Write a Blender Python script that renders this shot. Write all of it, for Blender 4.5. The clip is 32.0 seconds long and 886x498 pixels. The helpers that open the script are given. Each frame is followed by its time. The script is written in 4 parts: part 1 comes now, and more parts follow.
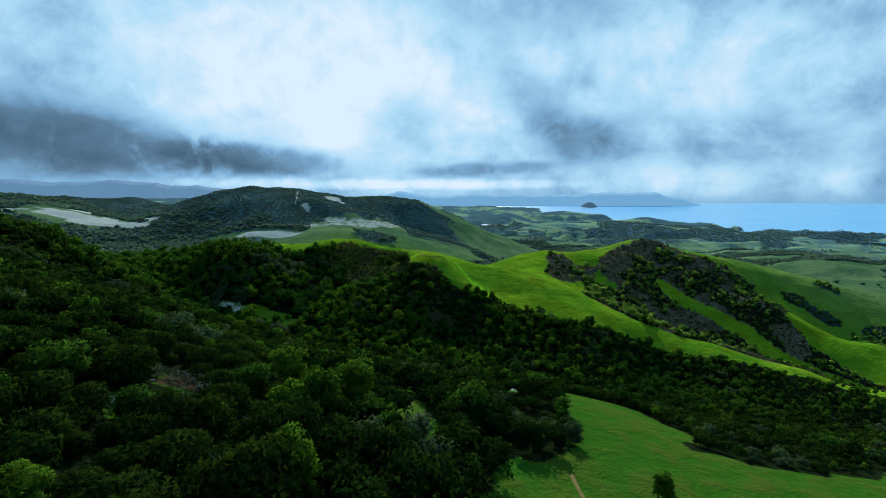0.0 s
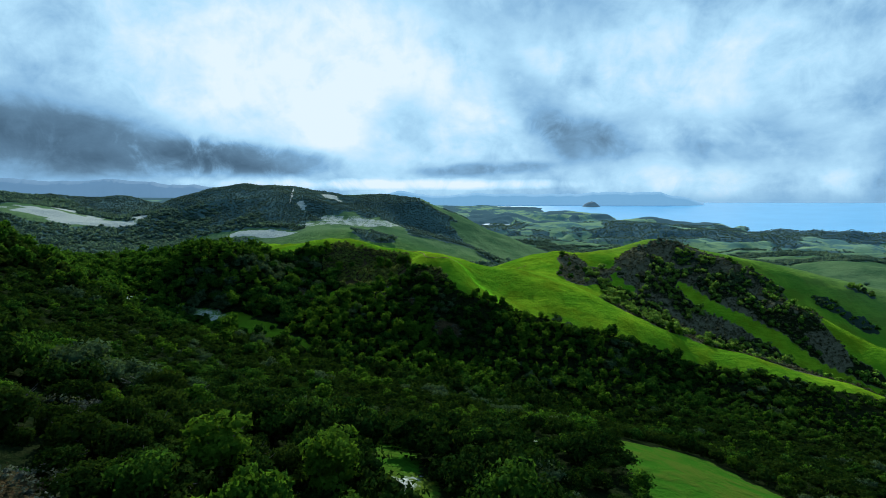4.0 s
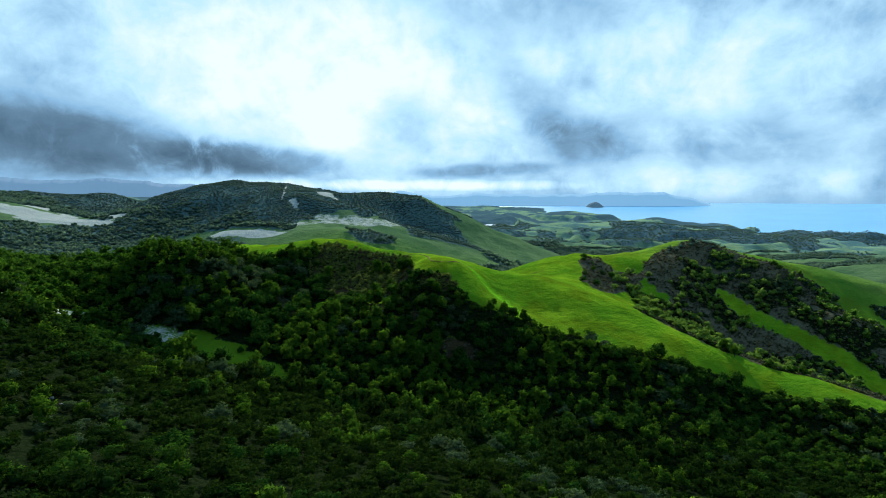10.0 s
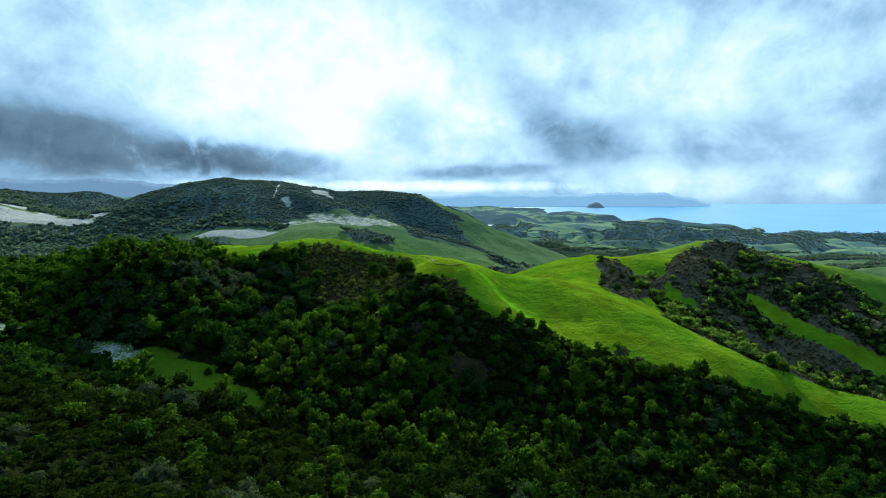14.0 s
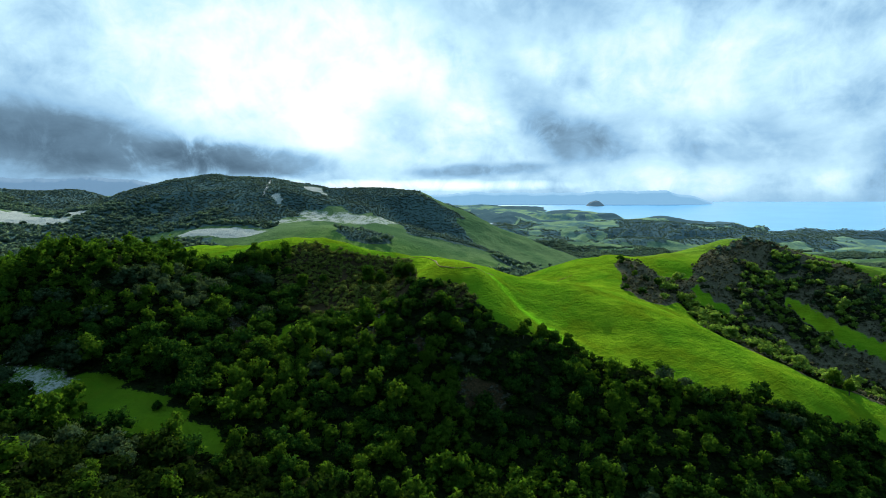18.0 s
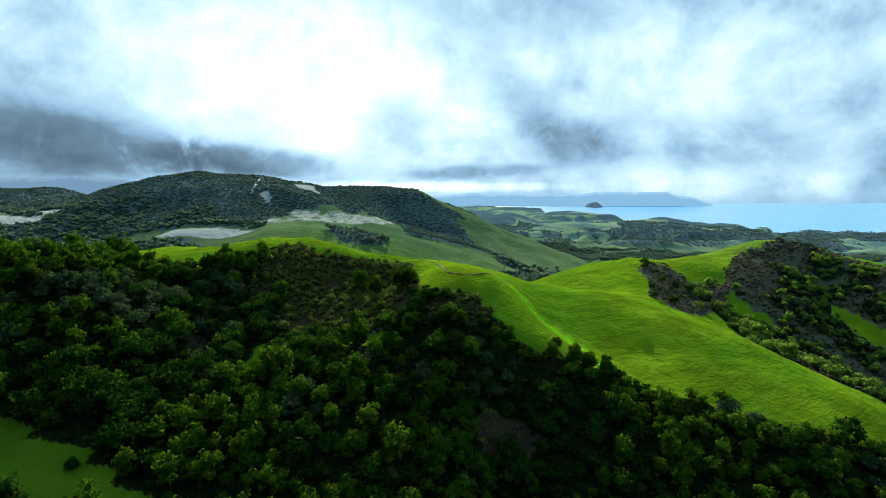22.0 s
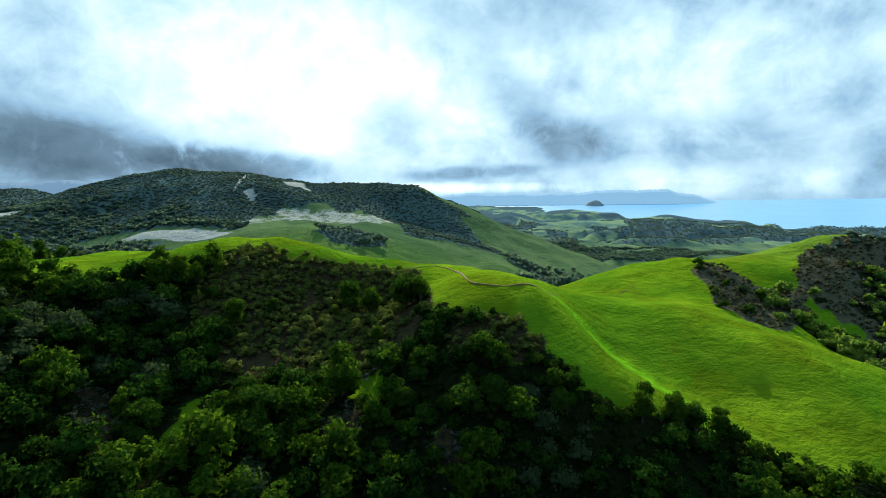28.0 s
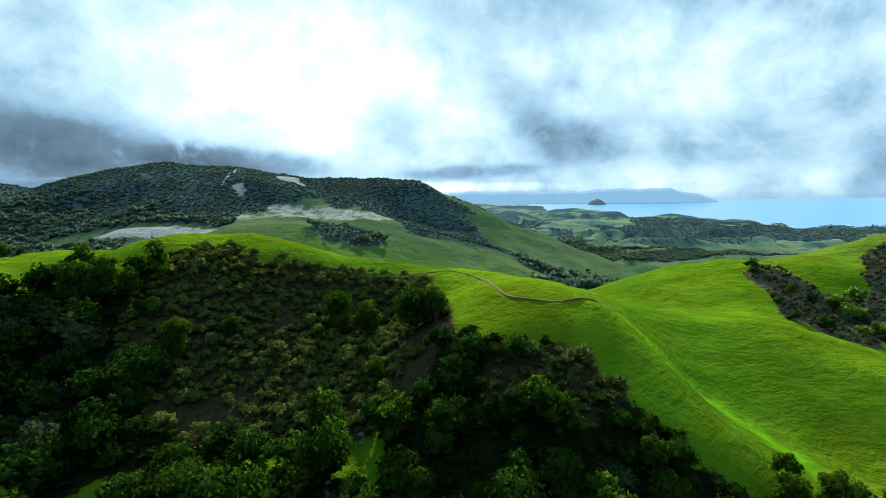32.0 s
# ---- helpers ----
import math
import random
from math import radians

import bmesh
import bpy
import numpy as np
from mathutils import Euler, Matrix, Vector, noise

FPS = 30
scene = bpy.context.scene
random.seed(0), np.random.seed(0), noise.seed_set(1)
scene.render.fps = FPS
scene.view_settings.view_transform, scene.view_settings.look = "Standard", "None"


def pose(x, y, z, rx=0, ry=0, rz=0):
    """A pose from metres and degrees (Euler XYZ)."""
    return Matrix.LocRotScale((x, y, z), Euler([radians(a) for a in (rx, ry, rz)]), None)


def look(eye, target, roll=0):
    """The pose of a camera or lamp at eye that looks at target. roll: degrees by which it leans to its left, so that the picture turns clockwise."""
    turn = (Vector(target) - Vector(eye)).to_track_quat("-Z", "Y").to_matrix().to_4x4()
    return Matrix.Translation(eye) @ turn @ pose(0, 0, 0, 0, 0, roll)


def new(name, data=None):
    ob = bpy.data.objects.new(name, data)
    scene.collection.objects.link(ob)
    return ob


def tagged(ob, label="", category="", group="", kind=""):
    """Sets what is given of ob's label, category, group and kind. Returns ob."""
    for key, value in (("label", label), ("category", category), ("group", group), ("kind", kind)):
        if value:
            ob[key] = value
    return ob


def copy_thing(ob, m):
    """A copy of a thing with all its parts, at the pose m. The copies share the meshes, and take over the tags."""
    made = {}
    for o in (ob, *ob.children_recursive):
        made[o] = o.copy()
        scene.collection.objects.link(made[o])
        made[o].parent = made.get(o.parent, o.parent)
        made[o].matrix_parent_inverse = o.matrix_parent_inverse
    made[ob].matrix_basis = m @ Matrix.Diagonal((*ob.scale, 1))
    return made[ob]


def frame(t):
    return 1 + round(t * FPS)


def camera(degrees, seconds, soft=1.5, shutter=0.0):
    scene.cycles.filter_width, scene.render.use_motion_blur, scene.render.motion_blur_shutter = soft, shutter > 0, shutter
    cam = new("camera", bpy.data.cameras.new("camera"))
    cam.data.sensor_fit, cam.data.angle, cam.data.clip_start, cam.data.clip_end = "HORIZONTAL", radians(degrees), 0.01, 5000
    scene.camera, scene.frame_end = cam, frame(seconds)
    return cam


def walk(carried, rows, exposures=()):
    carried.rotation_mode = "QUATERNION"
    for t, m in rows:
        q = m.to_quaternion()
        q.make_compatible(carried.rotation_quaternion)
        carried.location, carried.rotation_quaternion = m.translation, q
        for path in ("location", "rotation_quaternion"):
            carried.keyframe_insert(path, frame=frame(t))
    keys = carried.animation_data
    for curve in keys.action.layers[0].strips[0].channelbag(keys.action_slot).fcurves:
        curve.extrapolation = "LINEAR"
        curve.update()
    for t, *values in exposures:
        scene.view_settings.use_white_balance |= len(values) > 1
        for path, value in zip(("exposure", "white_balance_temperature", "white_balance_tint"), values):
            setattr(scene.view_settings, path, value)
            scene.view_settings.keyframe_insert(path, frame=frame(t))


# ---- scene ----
# ---- camera ----
cam = camera(81.4, 32.0, soft=0.5)
PATH_ROWS = [
    (0.00, pose(5.94, -67.41, 205.71, 84.60, 0.00, 0.00)),
    (5.50, pose(0.00, 0.00, 200.00, 84.60, 0.00, 0.00)),
    (8.00, pose(-2.97, 30.91, 197.41, 84.70, 0.10, 0.00)),
    (10.00, pose(-4.95, 55.62, 195.74, 84.70, -0.10, 0.00)),
    (12.00, pose(-7.26, 80.26, 193.41, 84.80, -0.20, -0.10)),
    (14.00, pose(-9.90, 104.60, 191.44, 84.80, -0.10, -0.20)),
    (17.00, pose(-13.20, 142.11, 188.56, 84.70, 0.10, -0.40)),
    (19.00, pose(-15.84, 166.78, 186.55, 84.70, -0.10, -0.60)),
    (21.00, pose(-18.48, 191.78, 184.52, 84.80, -0.20, -0.80)),
    (23.00, pose(-20.79, 216.42, 182.19, 84.90, 0.10, -1.00)),
    (25.00, pose(-23.10, 241.42, 180.16, 84.90, 0.40, -1.20)),
    (28.00, pose(-26.73, 277.89, 176.71, 85.00, 0.60, -1.20)),
    (30.00, pose(-29.37, 302.23, 174.75, 85.00, 0.60, -1.30)),
    (32.00, pose(-32.01, 327.23, 172.71, 84.90, 0.50, -1.30)),
]
walk(cam, PATH_ROWS, exposures=[(0.0, -0.28, 5650, 6), (6.0, -0.13, 5750, 7), (13.0, 0.04, 5950, 8), (20.0, 0.1, 6300, 9), (25.0, 0.14, 6450, 9), (32.0, 0.13, 6400, 9)])

# ---- world, sun ----
SUN_AZ, SUN_EL = 1.0, 31.0


def node(tree, kind, **values):
    n = tree.nodes.new(kind)
    for key, value in values.items():
        if key in n.inputs:
            n.inputs[key].default_value = value
    return n


def math_node(tree, op, a, b=None, clamp=False):
    n = tree.nodes.new("ShaderNodeMath")
    n.operation, n.use_clamp = op, clamp
    for i, v in enumerate((a, b)):
        if v is None:
            continue
        if isinstance(v, (int, float)):
            n.inputs[i].default_value = v
        else:
            tree.links.new(v, n.inputs[i])
    return n.outputs[0]


def mix_col(tree, fac, a, b, blend="MIX"):
    n = tree.nodes.new("ShaderNodeMix")
    n.data_type, n.blend_type = "RGBA", blend
    for socket, v in ((n.inputs[0], fac), (n.inputs[6], a), (n.inputs[7], b)):
        if isinstance(v, (int, float)):
            socket.default_value = v
        elif isinstance(v, tuple):
            socket.default_value = (*v, 1)
        else:
            tree.links.new(v, socket)
    return n.outputs[2]


def ramp(tree, x, lo, hi, smooth=True):
    n = tree.nodes.new("ShaderNodeMapRange")
    n.interpolation_type = "SMOOTHSTEP" if smooth else "LINEAR"
    tree.links.new(x, n.inputs[0])
    n.inputs[1].default_value, n.inputs[2].default_value = lo, hi
    return n.outputs[0]


def noise_tex(tree, vector, scale, detail=4.0, rough=0.55, distortion=0.0):
    n = tree.nodes.new("ShaderNodeTexNoise")
    n.inputs["Scale"].default_value, n.inputs["Detail"].default_value = scale, detail
    n.inputs["Roughness"].default_value, n.inputs["Distortion"].default_value = rough, distortion
    if vector is not None:
        tree.links.new(vector, n.inputs["Vector"])
    return n.outputs["Fac"]


def blob(tree, az, el, a0, e0, wa, we, slant=0.0):
    """A soft hump over azimuth and elevation, in degrees."""
    da = math_node(tree, "MULTIPLY", math_node(tree, "SUBTRACT", az, a0), 1 / wa)
    lift = math_node(tree, "MULTIPLY", math_node(tree, "SUBTRACT", az, a0), slant)
    de = math_node(tree, "MULTIPLY", math_node(tree, "SUBTRACT", math_node(tree, "SUBTRACT", el, e0), lift), 1 / we)
    r = math_node(tree, "ADD", math_node(tree, "MULTIPLY", da, da), math_node(tree, "MULTIPLY", de, de))
    return math_node(tree, "POWER", 2.718, math_node(tree, "MULTIPLY", r, -1.0))


def make_world():
    world = bpy.data.worlds.new("cloudy_sky")
    scene.world = world
    world.use_nodes = True
    t = world.node_tree
    t.nodes.clear()
    out, bg = t.nodes.new("ShaderNodeOutputWorld"), t.nodes.new("ShaderNodeBackground")
    sky = t.nodes.new("ShaderNodeTexSky")
    sky.sky_type, sky.sun_disc = "NISHITA", False
    sky.sun_elevation, sky.sun_rotation = radians(SUN_EL), radians(SUN_AZ)
    blue = mix_col(t, 1.0, sky.outputs[0], (0.10, 0.10, 0.10), "MULTIPLY")
    co = t.nodes.new("ShaderNodeTexCoord").outputs["Generated"]
    sep = t.nodes.new("ShaderNodeSeparateXYZ")
    t.links.new(co, sep.inputs[0])
    dx, dy, dz = sep.outputs
    az = math_node(t, "MULTIPLY", math_node(t, "ARCTAN2", dx, dy), 180 / math.pi)
    el = math_node(t, "MULTIPLY", math_node(t, "ARCSINE", dz), 180 / math.pi)
    # the cloud deck in perspective: rays meet a level layer
    lift = math_node(t, "ADD", math_node(t, "MAXIMUM", dz, 0.0), 0.45)
    deck = t.nodes.new("ShaderNodeCombineXYZ")
    t.links.new(math_node(t, "DIVIDE", dx, lift), deck.inputs[0])
    t.links.new(math_node(t, "DIVIDE", dy, lift), deck.inputs[1])
    big = noise_tex(t, deck.outputs[0], 1.7, 6, 0.55, 0.25)
    fine = noise_tex(t, deck.outputs[0], 5.0, 8, 0.58, 0.3)
    wisp = noise_tex(t, co, 7.0, 8, 0.56, 0.3)
    curl = noise_tex(t, co, 17.0, 8, 0.62, 0.6)
    n = math_node(t, "ADD", math_node(t, "MULTIPLY", math_node(t, "SUBTRACT", big, 0.5), 0.9),
                  math_node(t, "ADD", math_node(t, "MULTIPLY", math_node(t, "SUBTRACT", fine, 0.5), 0.5),
                            math_node(t, "ADD", math_node(t, "MULTIPLY", math_node(t, "SUBTRACT", wisp, 0.5), 1.15), math_node(t, "MULTIPLY", math_node(t, "SUBTRACT", curl, 0.5), 0.5))))
    glow = blob(t, az, el, -13, 13.0, 19, 11.5, 0.1)
    right = blob(t, az, el, 24, 12, 24, 14)
    left = blob(t, az, el, -36, 18, 14, 8)
    base = math_node(t, "ADD", math_node(t, "MULTIPLY", glow, 0.56), math_node(t, "MULTIPLY", right, 0.25))
    base = math_node(t, "ADD", base, math_node(t, "ADD", 0.47, math_node(t, "MULTIPLY", left, 0.12)))
    strip = blob(t, az, el, -4, 1.75, 32, 1.0)
    rag = math_node(t, "ADD", math_node(t, "MULTIPLY", math_node(t, "SUBTRACT", wisp, 0.5), 1.5), math_node(t, "MULTIPLY", math_node(t, "SUBTRACT", curl, 0.5), 1.6))

    def cloud(a0, e0, wa, we, slant, weight, ragged=1.3):
        m = math_node(t, "MULTIPLY", blob(t, az, el, a0, e0, wa, we, slant), math_node(t, "ADD", 1.0, math_node(t, "MULTIPLY", rag, ragged)))
        return math_node(t, "MULTIPLY", ramp(t, m, 0.12, 0.95), weight)

    dark = math_node(t, "ADD", cloud(-37, 5.6, 20, 3.6, -0.10, 0.42), cloud(-20, 4.2, 12, 2.0, -0.06, 0.42))
    dark = math_node(t, "ADD", dark, math_node(t, "ADD", cloud(14.5, 6.4, 6.0, 2.8, -0.25, 0.30), cloud(9.5, 10.4, 5.0, 3.8, -0.9, 0.24)))
    dark = math_node(t, "ADD", dark, math_node(t, "ADD", cloud(4, 3.4, 8, 0.8, 0.03, 0.30, 1.8), cloud(27, 6.0, 12, 3.0, -0.1, 0.18, 1.8)))
    dark = math_node(t, "ADD", dark, math_node(t, "ADD", cloud(-4.5, 8.0, 4.0, 4.0, 0.4, 0.14), cloud(6, 21, 12, 5, -0.1, 0.16)))
    b = math_node(t, "SUBTRACT", math_node(t, "ADD", base, math_node(t, "MULTIPLY", n, 0.82)), dark)
    b = math_node(t, "MAXIMUM", b, math_node(t, "MULTIPLY", strip, math_node(t, "ADD", 0.98, math_node(t, "MULTIPLY", rag, 0.7))))
    # away from the sun the deck is a plain dull grey
    away = ramp(t, dy, 0.1, 0.6)
    high = ramp(t, el, 62, 32)
    front = math_node(t, "MULTIPLY", away, high)
    b = math_node(t, "ADD", math_node(t, "MULTIPLY", b, front), math_node(t, "MULTIPLY", math_node(t, "SUBTRACT", 1.0, front), 0.37))
    cr = t.nodes.new("ShaderNodeValToRGB")
    els = cr.color_ramp.elements
    els[0].position, els[0].color = 0.0, (0.085, 0.145, 0.205, 1)
    els[1].position, els[1].color = 1.0, (0.98, 1.04, 1.06, 1)
    for p, c in ((0.22, (0.155, 0.255, 0.35)), (0.45, (0.31, 0.52, 0.72)), (0.72, (0.60, 0.86, 1.0))):
        e = els.new(p)
        e.color = (*c, 1)
    t.links.new(b, cr.inputs[0])
    gap = math_node(t, "MULTIPLY", ramp(t, big, 0.60, 0.75), ramp(t, az, 22, 40))
    col = mix_col(t, math_node(t, "MULTIPLY", gap, 0.5), cr.outputs[0], blue)
    # the far haze at the horizon
    haze = math_node(t, "MULTIPLY", ramp(t, el, 1.2, -0.6), 0.85)
    col = mix_col(t, haze, col, (0.30, 0.52, 0.72))
    t.links.new(col, bg.inputs[0])
    bg.inputs[1].default_value = 1.0
    t.links.new(bg.outputs[0], out.inputs[0])


make_world()
sun = new("sun", bpy.data.lights.new("sun", "SUN"))
sun.data.energy, sun.data.angle, sun.data.color = 5.3, radians(0.6), (1.0, 0.94, 0.80)
_a, _e = radians(SUN_AZ), radians(SUN_EL)
sun.matrix_world = look((0, 0, 600), (-math.sin(_a) * math.cos(_e), -math.cos(_a) * math.cos(_e), 600 - math.sin(_e)))

# ---- landform ----
# crests, spurs and valley lines of the hills: x, y and height of their bends
MID_CREST = [(-420, 690, 118), (-330, 640, 128), (-260, 610, 141), (-205, 575, 149), (-181, 502, 148), (-160, 466, 146.5), (-150, 515, 157), (-118, 488, 161), (-75, 492, 157), (-30, 492, 151), (-18, 458, 150), (12, 446, 145), (-110, 517, 158), (-70, 519, 152), (-32, 518, 146)]
SADDLE = [(45, 500, 134.5), (68, 552, 122), (84, 588, 118), (100, 602, 121), (104, 635, 127), (142, 612, 133), (160, 628, 136), (215, 635, 134), (292, 643, 147), (350, 685, 130), (430, 730, 108)]
SPUR_B = [(71, 480, 132), (100, 464, 124), (129, 447, 113), (183, 423, 92), (260, 405, 70), (340, 390, 50), (440, 370, 30)]
NOSE = [(-18, 434, 145), (-8, 421, 135), (6, 421, 135), (28, 410, 120), (50, 394, 104), (8, 382, 99), (-8, 395, 117)]
DRAW = [(34, 452, 126), (58, 430, 114), (95, 405, 101), (150, 385, 84)]
BOWL = [(-97, 452, 138), (-60, 478, 139), (-36, 474, 139), (-55, 430, 124), (-59, 377, 110), (-61, 328, 93), (-94, 393, 117), (-35, 384, 108), (-88, 425, 127)]
SUMMIT = [(-178, 410, 160), (-197, 404, 160), (-215, 390, 148), (-152, 402, 146), (-133, 393, 132), (-113, 409, 123), (-168, 436, 154), (-220, 440, 156), (-300, 480, 136)]
VALLEY = [(-330, 430, 140), (-250, 380, 130), (-198, 352, 122), (-150, 338, 114), (-100, 322, 103), (-50, 300, 92), (20, 292, 80), (90, 292, 70), (190, 312, 54), (320, 330, 36), (470, 350, 20)]
LOW_EAST = [(70, 335, 75), (137, 338, 69), (187, 368, 58), (186, 396, 76)]
NEAR = [(-253, 266, 169), (-226, 319, 141), (-112, 196, 133), (-80, 226, 116), (-17, 133, 132), (27, 107, 141), (98, 127, 116), (126, 120, 116), (-64, 67, 165), (60, 200, 100), (-25, 225, 107), (50, 140, 127), (82, 140, 120), (-327, 313, 187), (-285, 313, 177), (-262, 333, 157), (200, 170, 84), (310, 220, 58), (-165, 260, 134)]
BEHIND = [(-260, 150, 200), (-150, 80, 185), (-120, -40, 195), (10, 20, 150), (60, 30, 141), (150, 10, 130), (310, 0, 105), (470, 100, 72), (0, -160, 172), (-300, 0, 232), (-430, 250, 208), (-420, 400, 168), (300, -200, 130), (-250, -250, 230)]
GULLY_E = [(200, 520, 84), (222, 562, 98), (270, 480, 56), (355, 450, 35), (430, 415, 22), (190, 580, 111)]
SPUR_C = [(290, 610, 122), (288, 573, 104), (330, 545, 96), (366, 520, 87), (395, 505, 76), (460, 470, 50), (540, 440, 30)]
SPUR_D = [(345, 600, 124), (410, 600, 110), (480, 580, 90), (560, 545, 66), (650, 510, 45), (400, 560, 82), (475, 520, 46)]
EAST_HILLS = [(560, 760, 74), (640, 720, 78), (760, 800, 84), (700, 930, 88), (560, 900, 70), (900, 700, 60), (900, 1000, 80)]
BACK_VALLEY = [(-400, 745, 118), (-250, 700, 118), (-100, 640, 112), (0, 700, 102), (60, 770, 94), (150, 790, 86), (300, 850, 66), (450, 900, 52)]
SHELF = [(-450, 860, 141), (-326, 831, 143), (-220, 800, 146), (-131, 781, 147), (-45, 840, 134), (10, 835, 120), (60, 815, 108)]
FRONT_SPUR = [(-135, 985, 172), (-78, 940, 153), (-38, 925, 142), (2, 910, 131), (38, 890, 118), (70, 862, 106), (98, 838, 95)]
GULLY = [(-62, 1020, 158), (-25, 1000, 142), (12, 985, 129), (48, 962, 115), (85, 930, 102), (125, 895, 91), (175, 868, 80), (250, 850, 68)]
FLANK = [(-45, 1058, 189), (3, 1110, 176), (49, 1135, 160), (103, 1165, 138.5), (155, 1185, 118), (198, 1175, 99.5), (232, 1140, 84), (262, 1095, 69)]
BEHIND_FLANK = [(60, 1330, 118), (160, 1370, 78), (240, 1340, 56), (320, 1240, 46), (330, 1090, 46)]
FAR_HILL = [(-428, 1124, 234), (-306, 1065, 211), (-258, 1000, 196), (-200, 1190, 211), (-60, 1337, 193), (-520, 1080, 214), (-565, 1062, 199), (-602, 1080, 184), (-649, 1112, 172), (-640, 1010, 168), (-480, 950, 172), (-200, 920, 163)]
WEST_HILLS = [(-600, 812, 156), (-656, 875, 173), (-705, 930, 190), (-560, 760, 140), (-770, 960, 196), (-850, 780, 182), (-1050, 1250, 230), (-1300, 1500, 236), (-785, 1281, 216), (-830, 1290, 214), (-690, 1250, 180), (-650, 600, 150), (-420, 1500, 175), (-50, 1650, 110)]
FAR_EAST = [(308, 1500, 84), (390, 1284, 54), (540, 1790, 40), (800, 1300, 66), (1200, 1150, 70), (300, 1800, 62), (1300, 300, 30), (1200, -300, 70), (-1200, 300, 220), (-1100, -300, 240)]
NODES = np.array(MID_CREST + SADDLE + SPUR_B + NOSE + DRAW + BOWL + SUMMIT + VALLEY + LOW_EAST + NEAR + BEHIND + GULLY_E + SPUR_C + SPUR_D
                 + EAST_HILLS + BACK_VALLEY + SHELF + FRONT_SPUR + GULLY + FLANK + BEHIND_FLANK + FAR_HILL + WEST_HILLS + FAR_EAST, float)


def spline_weights(nodes, stiff=0.0):
    p, n = nodes[:, :2] / 100, len(nodes)
    d = np.linalg.norm(p[:, None] - p[None], axis=2)
    k = np.where(d > 0, d * d * np.log(d + 1e-9), 0) + np.eye(n) * stiff
    a = np.zeros((n + 3, n + 3))
    a[:n, :n], a[:n, n], a[:n, n + 1:], a[n, :n], a[n + 1:, :n] = k, 1, p, 1, p.T
    return np.linalg.solve(a, np.concatenate([nodes[:, 2], np.zeros(3)]))


WEIGHTS = spline_weights(NODES, 0.004)


def hash2(ix, iy, seed):
    h = np.sin(ix * 127.1 + iy * 311.7 + seed * 74.7) * 43758.5453
    return h - np.floor(h)


def value_noise(x, y, seed=0):
    ix, iy = np.floor(x), np.floor(y)
    fx, fy = x - ix, y - iy
    fx, fy = fx * fx * (3 - 2 * fx), fy * fy * (3 - 2 * fy)
    a, b = hash2(ix, iy, seed), hash2(ix + 1, iy, seed)
    c, d = hash2(ix, iy + 1, seed), hash2(ix + 1, iy + 1, seed)
    return (a + (b - a) * fx) * (1 - fy) + (c + (d - c) * fx) * fy - 0.5


def fractal(x, y, size, octaves=4, seed=0):
    total = np.zeros_like(x)
    for i in range(octaves):
        c, s = math.cos(0.7 * i), math.sin(0.7 * i)
        total += value_noise((x * c - y * s) / size * 2 ** i, (x * s + y * c) / size * 2 ** i, seed + i) / 2 ** i
    return total


def smooth(x, lo, hi):
    u = np.clip((x - lo) / (hi - lo), 0, 1)
    return u * u * (3 - 2 * u)


def ridged(x, y, size, seed):
    return 1 - 2 * np.abs(fractal(x, y, size, 4, seed))


FAR_D = [1400, 1900, 2400, 3000, 3600, 4100, 4700, 6000]
FAR_MID = [80, 56, 64, 100, 126, 152, 184, 190]
FAR_EAST_Z = [42, 24, 38, 48, 90, 132, 178, 186]
SEA_D, SEA_Z = [2700, 3000, 3600, 4100, 4700], [38, 52, 97, 138, 183]


# far ridges: bends with heights, and the slope of their sides
FAR_RIDGES = [
    (0.20, [(190, 2130, 60), (232, 2136, 76), (285, 2136, 97), (370, 2145, 112), (474, 2150, 112), (672, 2136, 114), (847, 2120, 110), (1040, 2136, 92), (1152, 2150, 77), (1352, 2200, 37)]),
    (0.23, [(672, 2136, 112), (640, 1950, 92), (590, 1760, 62)]),
    (0.23, [(1040, 2136, 92), (1020, 1950, 78), (980, 1780, 48)]),
    (0.23, [(400, 2150, 104), (370, 1950, 88), (330, 1780, 60)]),
    (0.23, [(847, 2120, 108), (850, 1980, 88), (800, 1800, 56)]),
    (0.21, [(907, 2836, 76), (1040, 2836, 97), (1147, 2836, 112), (1233, 2836, 94), (1381, 2850, 64), (1618, 2900, 40)]),
    (0.21, [(500, 3300, 96), (618, 3336, 101), (706, 3336, 132), (794, 3336, 136), (899, 3336, 118), (1022, 3336, 94)]),
    (0.17, [(1700, 2900, 26), (1826, 2836, 38), (2003, 2836, 64), (2181, 2836, 85), (2324, 2836, 94), (2600, 2836, 104)]),
    (0.19, [(2181, 2836, 84), (2020, 2500, 52), (1850, 2250, 22)]),
    (0.24, [(250, 1390, 58), (296, 1386, 64), (434, 1386, 69), (591, 1386, 60), (680, 1370, 52)]),
    (0.24, [(471, 1636, 64), (570, 1636, 82), (668, 1636, 66), (751, 1636, 80), (833, 1650, 52)]),
]


